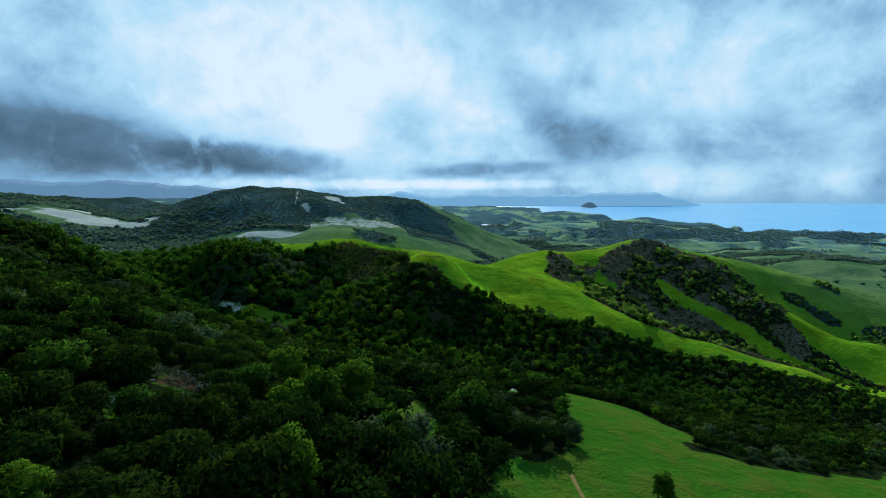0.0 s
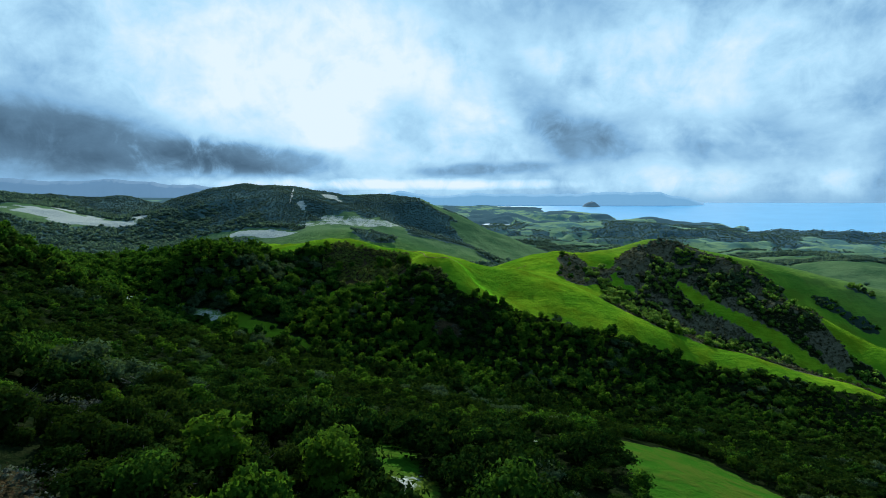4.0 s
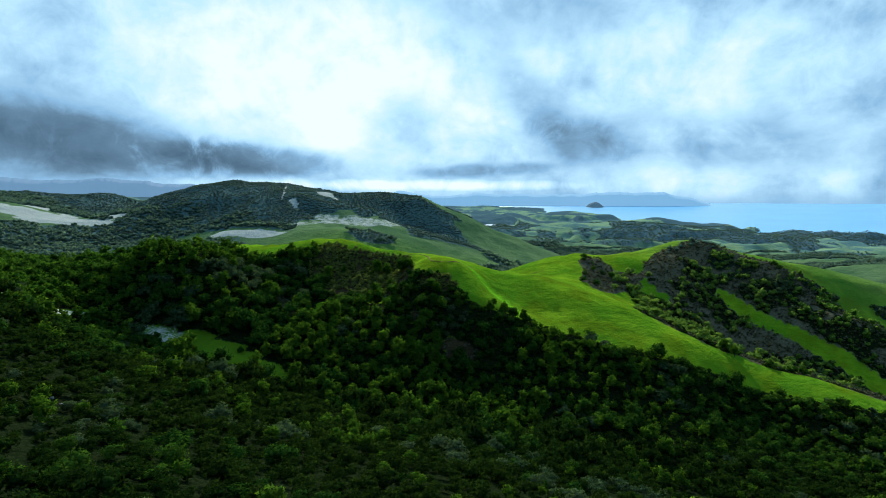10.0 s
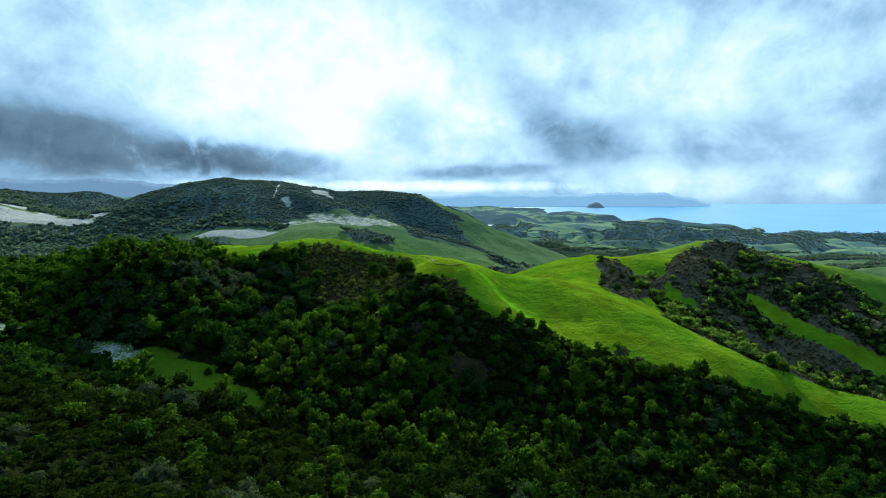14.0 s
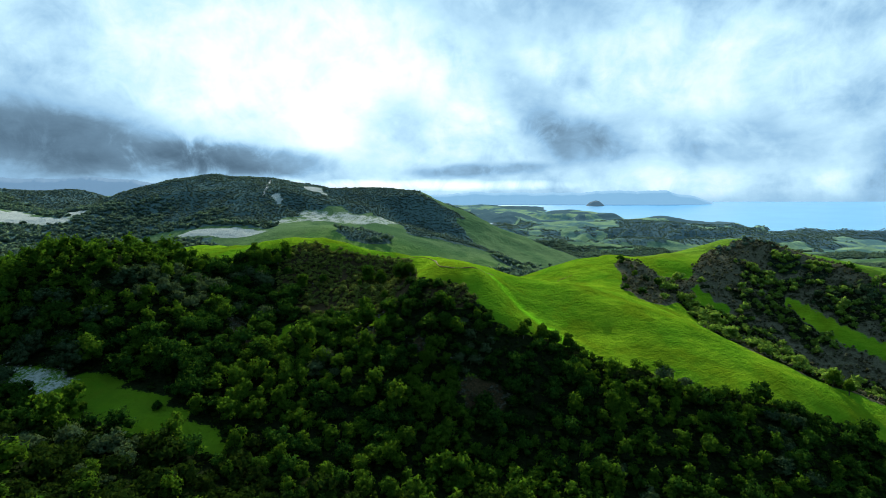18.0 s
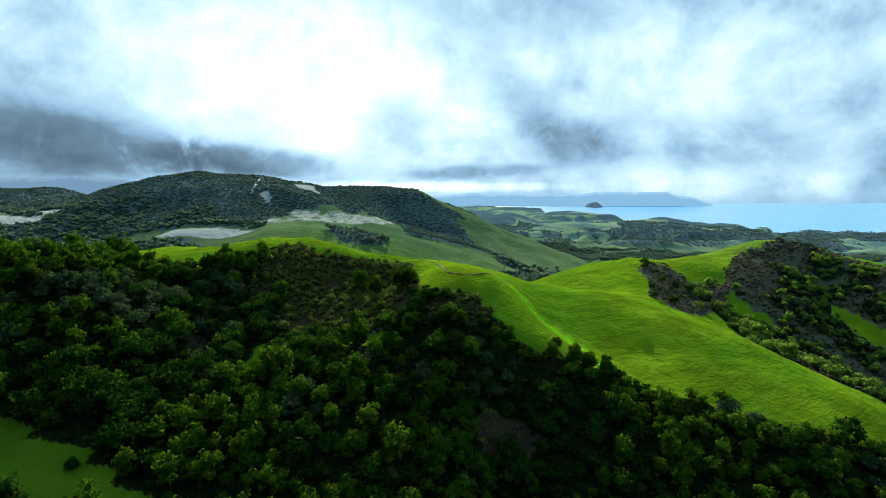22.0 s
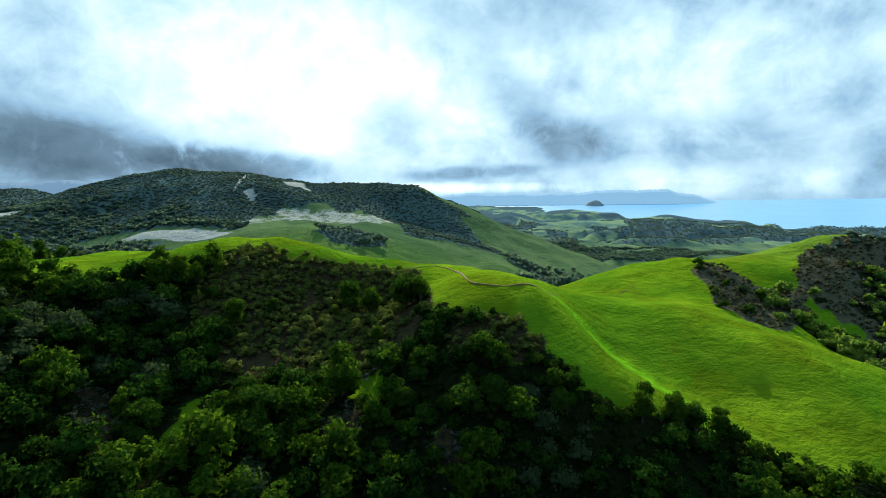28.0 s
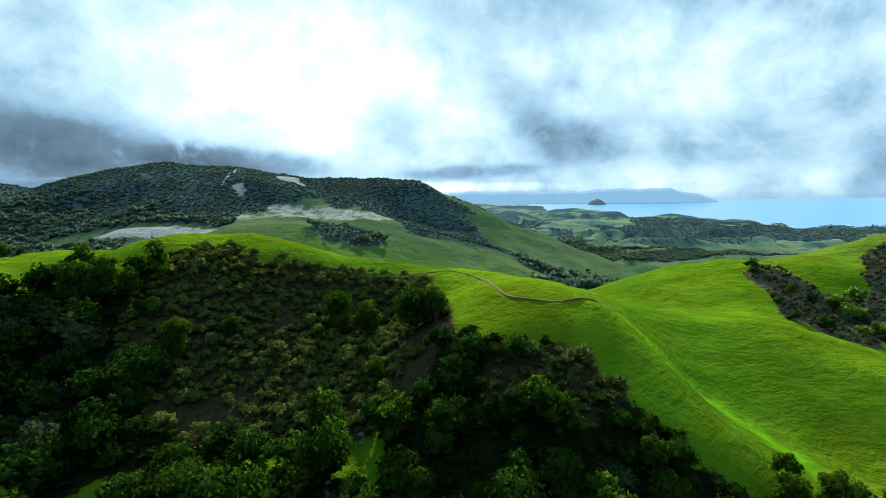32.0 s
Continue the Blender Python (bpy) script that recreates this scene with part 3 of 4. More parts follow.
def water_material(name, colour, rough):
    m, t = material(name)
    co = t.nodes.new("ShaderNodeTexCoord").outputs["Object"]
    sh = node(t, "ShaderNodeBsdfPrincipled", Roughness=rough)
    n = noise_tex(t, co, 0.004, 4, 0.6)
    t.links.new(mix_col(t, n, colour, tuple(c * 1.25 for c in colour)), sh.inputs["Base Color"])
    finish(t, sh, noise_tex(t, co, 0.05, 4, 0.6), 0.1, 1.0)
    return m


# far haze put in as blue colour that glows, though nothing here is lit
def glowing_haze_material(name, low, top):
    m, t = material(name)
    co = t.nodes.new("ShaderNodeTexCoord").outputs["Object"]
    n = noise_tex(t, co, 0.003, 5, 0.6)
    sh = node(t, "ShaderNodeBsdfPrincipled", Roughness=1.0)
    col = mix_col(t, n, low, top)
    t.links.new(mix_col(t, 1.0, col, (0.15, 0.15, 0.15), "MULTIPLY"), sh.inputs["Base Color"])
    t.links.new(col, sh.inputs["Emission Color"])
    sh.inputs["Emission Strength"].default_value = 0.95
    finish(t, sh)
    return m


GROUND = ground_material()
LEAF_OAK = leaf_material("oak_leaves", (0.017, 0.060, 0.011), (0.039, 0.115, 0.017), (0.076, 0.152, 0.016), 0.42)
LEAF_LAUREL = leaf_material("laurel_leaves", (0.030, 0.098, 0.013), (0.066, 0.166, 0.016), (0.120, 0.215, 0.016), 0.45)
# brighter yellow-green: sunlight on the east gully trees put into the colour
LEAF_SUNLIT = leaf_material("sunlit_leaves", (0.075, 0.190, 0.030), (0.145, 0.295, 0.042), (0.250, 0.370, 0.075), 0.55)
LEAF_GREY = leaf_material("lichen_grey_leaves", (0.034, 0.074, 0.034), (0.060, 0.112, 0.050), (0.100, 0.150, 0.068), 0.35)
# olive brush, its colour darkened for cloud shade over the near slope
LEAF_BRUSH_SHADE = leaf_material("shaded_brush_leaves", (0.009, 0.030, 0.006), (0.019, 0.050, 0.009), (0.042, 0.068, 0.010), 0.34)
# undergrowth colour darkened to stand for shade in gaps between crowns
LEAF_UNDER_SHADE = leaf_material("shaded_undergrowth_leaves", (0.008, 0.026, 0.006), (0.017, 0.045, 0.009), (0.036, 0.066, 0.012), 0.3)
# the next three leaf colours are lifted and blued to hold distance haze
LEAF_CHAPARRAL_HAZE = leaf_material("hazy_chaparral_leaves", (0.100, 0.165, 0.165), (0.130, 0.200, 0.192), (0.145, 0.212, 0.178), 0.45, 0.02)
LEAF_FAR_HAZE = leaf_material("hazy_far_leaves", (0.100, 0.172, 0.160), (0.128, 0.208, 0.182), (0.130, 0.205, 0.160), 0.55, 0.012)
LEAF_HAZE = leaf_material("hazy_distant_leaves", (0.120, 0.195, 0.185), (0.150, 0.225, 0.200), (0.155, 0.225, 0.180), 0.35, 0.02)
LEAF_SCRUB = leaf_material("scrub_leaves", (0.060, 0.120, 0.030), (0.125, 0.190, 0.046), (0.270, 0.320, 0.075), 0.35, 0.12)
LEAF_HEATH = leaf_material("heath_leaves", (0.090, 0.100, 0.060), (0.160, 0.158, 0.104), (0.200, 0.220, 0.100), 0.35, 0.2)
LEAF_BARE = leaf_material("bare_twigs", (0.085, 0.105, 0.080), (0.150, 0.170, 0.140), (0.120, 0.160, 0.070), 0.2, 0.3)
PALE_BARK = plain_material("pale_bark", (0.12, 0.115, 0.10), (0.24, 0.23, 0.21), 3.0)
STONE = plain_material("stone", (0.12, 0.125, 0.12), (0.30, 0.30, 0.29), 1.2, 0.9, 0.8)
BARK = plain_material("bark", (0.05, 0.042, 0.035), (0.14, 0.12, 0.10), 4.0)
DIRT = plain_material("dirt_track", (0.105, 0.090, 0.014), (0.190, 0.125, 0.022), 0.35)
CHALK = plain_material("chalk", (0.34, 0.35, 0.32), (0.55, 0.55, 0.50), 0.6)
SEA = water_material("sea_water", (0.15, 0.44, 0.72), 0.25)
LAKE = water_material("lake_water", (0.20, 0.38, 0.52), 0.2)
ROCK_HAZE = glowing_haze_material("sea_rock", (0.060, 0.120, 0.165), (0.08, 0.15, 0.21))
PALE_HAZE = glowing_haze_material("hazy_headland", (0.22, 0.44, 0.64), (0.27, 0.49, 0.69))
FAR_HAZE = glowing_haze_material("hazy_far_mountains", (0.15, 0.27, 0.40), (0.20, 0.33, 0.47))


# ---- ground ----
def mesh_object(name, verts, faces, mat, parent=None, normals=None):
    me = bpy.data.meshes.new(name)
    verts, faces = np.asarray(verts, np.float32), np.asarray(faces, np.int32)
    k = faces.shape[1]
    me.vertices.add(len(verts))
    me.vertices.foreach_set("co", verts.ravel())
    me.loops.add(faces.size)
    me.loops.foreach_set("vertex_index", faces.ravel())
    me.polygons.add(len(faces))
    me.polygons.foreach_set("loop_start", np.arange(len(faces), dtype=np.int32) * k)
    me.polygons.foreach_set("loop_total", np.full(len(faces), k, np.int32))
    me.update(calc_edges=True)
    if normals is not None:
        at = me.attributes.new("custom_normal", "FLOAT_VECTOR", "POINT")
        at.data.foreach_set("vector", np.asarray(normals, np.float32).ravel())
    me.materials.append(mat)
    ob = new(name, me)
    ob.parent = parent
    return ob


def spaced(lo, hi, end_lo, end_hi, step, grow):
    mid = list(np.arange(lo, hi + 0.1, step))
    left, s, v = [], step, lo
    while v > end_lo:
        s *= grow
        v -= s
        left.append(v)
    right, s, v = [], step, mid[-1]
    while v < end_hi:
        s *= grow
        v += s
        right.append(v)
    return np.array(left[::-1] + mid + right)


def grid_faces(nx, ny):
    i = (np.arange(ny - 1)[:, None] * nx + np.arange(nx - 1)[None]).ravel()
    return np.stack([i, i + 1, i + nx + 1, i + nx], 1)


LANE = [(12, 459), (17, 458), (24, 456), (31, 452), (39, 443), (46, 431), (53, 421), (60, 412)]


def build_ground():
    xs, ys = spaced(-380, 420, -4600, 4600, 4.8, 1.019), spaced(-80, 700, -900, 4700, 4.8, 1.0105)
    gx, gy = [a.ravel() for a in np.meshgrid(xs, ys)]
    gz = height(gx, gy)
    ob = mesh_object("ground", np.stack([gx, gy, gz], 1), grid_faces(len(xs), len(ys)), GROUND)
    ob.data.polygons.foreach_set("use_smooth", np.ones(len(ob.data.polygons), bool))
    forest, scrub = cover(gx, gy)
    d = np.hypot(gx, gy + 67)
    # share of haze painted into the ground, growing with distance
    haze_tint = np.maximum(smooth(d, 700, 950), 0.0)
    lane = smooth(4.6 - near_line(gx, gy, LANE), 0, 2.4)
    # the last mask marks the meadows painted darker for cloud shade
    for key, value in (("forest", forest * 0.95), ("scrub", scrub), ("bowl", smooth(60 - gx, 0, 10)), ("pale", pale_grass(gx, gy)), ("haze_tint", haze_tint), ("lane", lane), ("distance", smooth(d, 1200, 2400)), ("cloud_shade", np.where((gx < 150) & (gy > 250), 0.45 * smooth(400 - gy, 0, 45), smooth(330 - gy, 0, 60)))):
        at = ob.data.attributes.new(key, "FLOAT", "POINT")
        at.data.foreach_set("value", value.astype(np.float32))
    tagged(ob, "rolling green hills with grassy spurs, scrub and forest floor", "ground", kind="structure")


build_ground()


def build_sea():
    ang = np.radians(np.linspace(6, 62, 120))
    ds = np.linspace(2650, 4700, 60)
    ga, gd = [v.ravel() for v in np.meshgrid(ang, ds)]
    gz = np.interp(gd, SEA_D, SEA_Z)
    ob = mesh_object("water", np.stack([gd * np.sin(ga), gd * np.cos(ga) - 67, gz], 1), grid_faces(120, 60), SEA)
    tagged(ob, "calm pale blue bay under hazy light", "sea", kind="structure")


build_sea()


def build_lake():
    a = np.linspace(0, math.tau, 49)[:-1]
    r = 1 + 0.25 * np.sin(a * 3 + 1) + 0.12 * np.sin(a * 7)
    v = np.concatenate([[[262, 2536, 80]], np.stack([262 + 60 * r * np.cos(a), 2536 + 135 * r * np.sin(a), a * 0 + 80], 1)])
    f = [(0, 1 + i, 1 + (i + 1) % 48) for i in range(48)]
    tagged(mesh_object("reservoir", v, f, LAKE), "pale blue reservoir between low green hills", "lake", kind="structure")


build_lake()


def build_rock():
    """The domed rock that stands in the bay."""
    n, rings, vs = 40, 12, []
    for k in range(rings):
        h = k / (rings - 1)
        r = 78 * math.sqrt(max(0.0, 1 - h ** 1.4)) * (1 + 0.25 * (1 - h) ** 3)
        for i in range(n):
            a = i * math.tau / n
            w = 1 + 0.16 * noise.noise((math.cos(a) * 1.6, math.sin(a) * 1.6, h * 3))
            vs.append((1179 + math.cos(a) * r * w, 4086 + math.sin(a) * r * w, 128 + h * 62 * (1 + 0.1 * noise.noise((a, h * 4, 3)))))
    f = [(k * n + i, k * n + (i + 1) % n, (k + 1) * n + (i + 1) % n, (k + 1) * n + i) for k in range(rings - 1) for i in range(n)]
    tagged(mesh_object("sea_rock", vs, f, ROCK_HAZE), "domed rock standing in the bay, its blue haze painted as glow", "rock")


build_rock()


def far_range(name, d, az, tops, foot, label, seed, mat):
    """A far mountain range: a hump of crests along an arc."""
    a = np.radians(np.linspace(az[0], az[-1], 240))
    top = np.interp(np.degrees(a), az, tops)
    top = top + fractal(np.degrees(a) * 10, a * 0, 18, 5, seed) * 16 * np.minimum(1, (top - foot) / 30)
    rows = []
    for k, (dd, f) in enumerate(((-160, 0.0), (-90, 0.45), (-40, 0.8), (0, 1.0), (60, 0.6), (120, 0.0))):
        z = foot + (top - foot) * f + (fractal(np.degrees(a) * 10, a * 0 + k, 9, 4, seed + 9) * 10 if 0 < k < 5 else 0)
        rows.append(np.stack([(d + dd) * np.sin(a), (d + dd) * np.cos(a) - 67, z], 1))
    ob = mesh_object(name, np.concatenate(rows), grid_faces(240, 6), mat)
    ob.data.polygons.foreach_set("use_smooth", np.ones(len(ob.data.polygons), bool))
    tagged(ob, label, "mountains", kind="structure")


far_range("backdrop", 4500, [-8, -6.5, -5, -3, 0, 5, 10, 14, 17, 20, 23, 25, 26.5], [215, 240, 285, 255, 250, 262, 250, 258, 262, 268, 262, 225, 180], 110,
          "hazy blue mountains and headland beyond the bay", 3, PALE_HAZE)
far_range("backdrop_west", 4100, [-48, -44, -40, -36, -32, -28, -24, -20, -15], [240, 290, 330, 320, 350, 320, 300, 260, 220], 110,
          "hazy blue mountains under the cloud bank", 7, FAR_HAZE)


# ---- track ----
def ribbon(name, pts, width, mat, lift, label, category, kind="structure"):
    """A worn strip that follows the ground along a line of bends."""
    p, s = np.array(pts, float), [0.0]
    for a, c in zip(p, p[1:]):
        s.append(s[-1] + float(np.hypot(*(c - a))))
    k = np.arange(0, s[-1], 1.5)
    x, y = np.interp(k, s, p[:, 0]), np.interp(k, s, p[:, 1])
    for _ in range(14):
        x[1:-1], y[1:-1] = (x[:-2] + x[1:-1] + x[2:]) / 3, (y[:-2] + y[1:-1] + y[2:]) / 3
    dx, dy = np.gradient(x), np.gradient(y)
    n = np.hypot(dx, dy)
    nx, ny = -dy / n, dx / n
    w = width * (1 + 0.5 * fractal(k, k * 0, 9, 3, 4))
    cols = []
    for f in (-0.5, -0.2, 0.2, 0.5):
        cx, cy = x + nx * w * f, y + ny * w * f
        cols.append(np.stack([cx, cy, height(cx, cy) + (lift if abs(f) < 0.4 else -0.25)], 1))
    v = np.stack(cols, 1).reshape(-1, 3)
    tagged(mesh_object(name, v, grid_faces(4, len(k)), mat), label, category, kind=kind)


ribbon("track", [(-60, 495), (-42, 496), (-24, 492), (-17, 479), (-15.5, 458), (-15, 447), (-8, 444), (3, 446), (15, 459), (20, 466)], 0.8, DIRT, 0.16, "worn reddish dirt track along the grassy crest", "track")
ribbon("track_knob", [(82, 585), (88, 592), (95, 597), (103, 603)], 0.9, DIRT, 0.16, "short worn dirt track over the grassy saddle", "track")
ribbon("track_meadow", [(37, 14), (36, 24), (35, 34), (35, 44)], 1.7, DIRT, 0.16, "narrow dirt track through the dark meadow", "track")


ribbon("track_hill", [(-296, 986), (-300, 1008), (-304, 1035), (-317, 1080), (-331, 1135)], 4.5, CHALK, 0.5, "pale chalky path up the dark far hill", "track")


# ---- trees ----
def unit(v):
    return v / np.maximum(np.linalg.norm(v, axis=1), 1e-6)[:, None]


def leaf_tips(rng, count, lobes, size, flat=0.8):
    """Leaf sprays over the lobes of a crown: three-cornered, on the lobes' skins, turned at random.
    Their normals follow the lobe, so that a crown is shaded as one soft mass."""
    pick = rng.choice(len(lobes), count, p=lobes[:, 3] ** 2 / (lobes[:, 3] ** 2).sum())
    v = unit(rng.normal(size=(count, 3)))
    v[:, 2] = np.where(v[:, 2] < -0.35, -v[:, 2], v[:, 2])
    c = lobes[pick, :3] + v * lobes[pick, 3:4] * rng.uniform(0.78, 1.2, (count, 1)) * (1, 1, flat)
    n = unit(v + rng.normal(size=(count, 3)) * 0.7)
    a = unit(np.cross(n, rng.normal(size=(count, 3))))
    b = np.cross(n, a)
    s = size * rng.uniform(0.55, 1.4, (count, 1))
    w = s * rng.uniform(0.7, 1.0, (count, 1))
    tri = np.stack([c + a * s, c - a * s * 0.6 + b * w, c - a * s * 0.6 - b * w], 1)
    middle = lobes[:, :3].mean(0)
    soft = unit(v * 0.75 + unit(c - middle) * 0.35 + n * 0.3)
    return tri.reshape(-1, 3), np.arange(count * 3).reshape(-1, 3), np.repeat(soft, 3, axis=0)


def lobes_of(rng, count, radius, tall):
    out = [(0, 0, tall * 0.62, radius * 0.66)]
    for i in range(count):
        a = i * 2.4 + rng.uniform(-0.5, 0.5)
        r = radius * rng.uniform(0.35, 0.62)
        out.append((math.cos(a) * r, math.sin(a) * r, tall * rng.uniform(0.38, 0.78), radius * rng.uniform(0.34, 0.52)))
    out.append((rng.uniform(-0.2, 0.2) * radius, rng.uniform(-0.2, 0.2) * radius, tall * 0.84, radius * 0.36))
    return np.array(out)


def rounded_box():
    """A box whose faces are cut in four and pushed out to a ball."""
    vs, fs, at = [], [], {}
    for axis in range(3):
        for sign in (-1, 1):
            ids = []
            for u in (-1, 0, 1):
                for v in (-1, 0, 1):
                    p = [0, 0, 0]
                    p[axis], p[(axis + 1) % 3], p[(axis + 2) % 3] = sign, u, v
                    p = tuple(p)
                    if p not in at:
                        at[p] = len(vs)
                        vs.append(np.array(p) / np.linalg.norm(p))
                    ids.append(at[p])
            for r in (0, 1):
                for c in (0, 1):
                    q = [ids[r * 3 + c], ids[r * 3 + c + 1], ids[r * 3 + c + 4], ids[r * 3 + c + 3]]
                    fs.append(q if sign < 0 else q[::-1])
    return np.array(vs), np.array(fs)


BALL = rounded_box()
LUMP = (np.array([(0.95, 0.1, 0.05), (-0.1, 0.95, 0), (-0.95, 0.05, 0.1), (0.05, -0.95, -0.1), (0.1, 0, 0.9), (0, 0.05, -0.9)]),
        np.array([(0, 1, 4), (1, 2, 4), (2, 3, 4), (3, 0, 4), (1, 0, 5), (2, 1, 5), (3, 2, 5), (0, 3, 5)]))


def core_quads(lobes, shrink, flat, shape):
    """Solid lumps inside the crown."""
    c, f = shape
    vs = [l[:3] + c * l[3] * shrink * (1, 1, flat) for l in lobes]
    return np.concatenate(vs), np.concatenate([f + len(c) * i for i in range(len(lobes))]), np.concatenate([unit(c)] * len(lobes))


def crown_template(seed, leaves, size, lobe_count, radius=4.0, tall=8.0, flat=0.8, cores=1, shape=LUMP, shrink=0.9):
    rng = np.random.default_rng(seed)
    lobes = lobes_of(rng, lobe_count, radius, tall)
    v1, f1, n1 = core_quads(lobes[:cores], shrink, flat, shape)
    v2, f2, n2 = leaf_tips(rng, leaves, lobes, size, flat)
    return np.concatenate([v1, v2]), np.concatenate([f1, f2 + len(v1)]), np.concatenate([n1, n2])


def scatter(name, templates, places, mat, label, category):
    """Many plants as one object: places hold x, y, z, turn, width and height."""
    vs, fs, ns, base = [], [], [], 0
    rng = np.random.default_rng(5)
    which = rng.integers(0, len(templates), len(places))
    for k, (tv, tf, tn) in enumerate(templates):
        p = places[which == k]
        if not len(p):
            continue
        c, s = np.cos(p[:, 3])[:, None], np.sin(p[:, 3])[:, None]
        x = (tv[None, :, 0] * c - tv[None, :, 1] * s) * p[:, 4:5] + p[:, 0:1]
        y = (tv[None, :, 0] * s + tv[None, :, 1] * c) * p[:, 4:5] + p[:, 1:2]
        z = tv[None, :, 2] * p[:, 5:6] + p[:, 2:3]
        vs.append(np.stack([x, y, z], 2).reshape(-1, 3))
        ns.append(np.stack([tn[None, :, 0] * c - tn[None, :, 1] * s, tn[None, :, 0] * s + tn[None, :, 1] * c, np.repeat(tn[None, :, 2], len(p), 0)], 2).reshape(-1, 3))
        fs.append((tf[None] + np.arange(len(p))[:, None, None] * len(tv)).reshape(-1, 3) + base)
        base += len(vs[-1])
    ob = mesh_object(name, np.concatenate(vs), np.concatenate(fs), mat, normals=np.concatenate(ns))
    return tagged(ob, label, category, kind="stuff")


def spots(x0, x1, y0, y1, step, seed, loose=0.45):
    rng = np.random.default_rng(seed)
    gx, gy = np.meshgrid(np.arange(x0, x1, step), np.arange(y0, y1, step))
    gx, gy = gx.ravel() + rng.uniform(-loose, loose, gx.size) * step, gy.ravel() + rng.uniform(-loose, loose, gy.size) * step
    seen = np.abs(gx) < 0.92 * (gy + 67) + 50
    return gx[seen], gy[seen], rng


# trees that stand by themselves: x, y and the crown's width
SINGLE_TREES = [(-58, 468, 11), (-50, 466, 10), (-36, 458, 13), (-31, 453, 8), (-45, 441, 6), (-93, 449, 9), (-104, 458, 6), (-53, 424, 12), (31, 414, 6), (38, 411, 9), (45, 414, 8), (28, 408, 8), (52, 414, 8), (-83, 456, 6), (-40, 470, 4),
                (-62, 462, 4), (-127, 468, 10), (-118, 464, 9), (-133, 462, 10), (-111, 462, 8), (-122, 458, 11), (5, 410, 6), (10, 411, 6), (150, 582, 6), (166, 574, 8), (-142, 334, 4), (-120, 342, 4), (53, 37, 7), (203, 429, 9), (209, 425, 8)]


def species(x, y):
    """0: dark oak, 1: pointed laurel, 2: lichen-grey oak, 3: olive brush darkened for cloud shade."""
    a, c = fractal(x, y, 40, 3, 91) + hash2(np.round(x * 7), np.round(y * 7), 3) * 0.5, fractal(x, y, 34, 3, 95) + hash2(np.round(x * 5), np.round(y * 5), 8) * 0.4
    near_slope = 0.08 * smooth(260 - y, 0, 60) + 0.05 * smooth(y, 440, 500) * (x > 150)
    east = 0.3 * (x > 150) * (y > 425)
    kind = np.where(c + near_slope + 0.3 * east > 0.62, 2, np.where(a + east > 0.33, 1, 0))
    return np.where((y < 300 + 40 * a) & (kind < 2) & (hash2(np.round(x * 3), np.round(y * 3), 5) < 0.85), 3, kind)


def nearness(x, y, z):
    """How near the flight line passes in front of a place, from the plan."""
    ahead = np.maximum(2.05 * (198 - 0.07 * np.clip(y, 0, 330) - z - 8), np.abs(x + 15) / 0.86)
    return np.maximum(np.maximum(ahead, y - 318), 20)


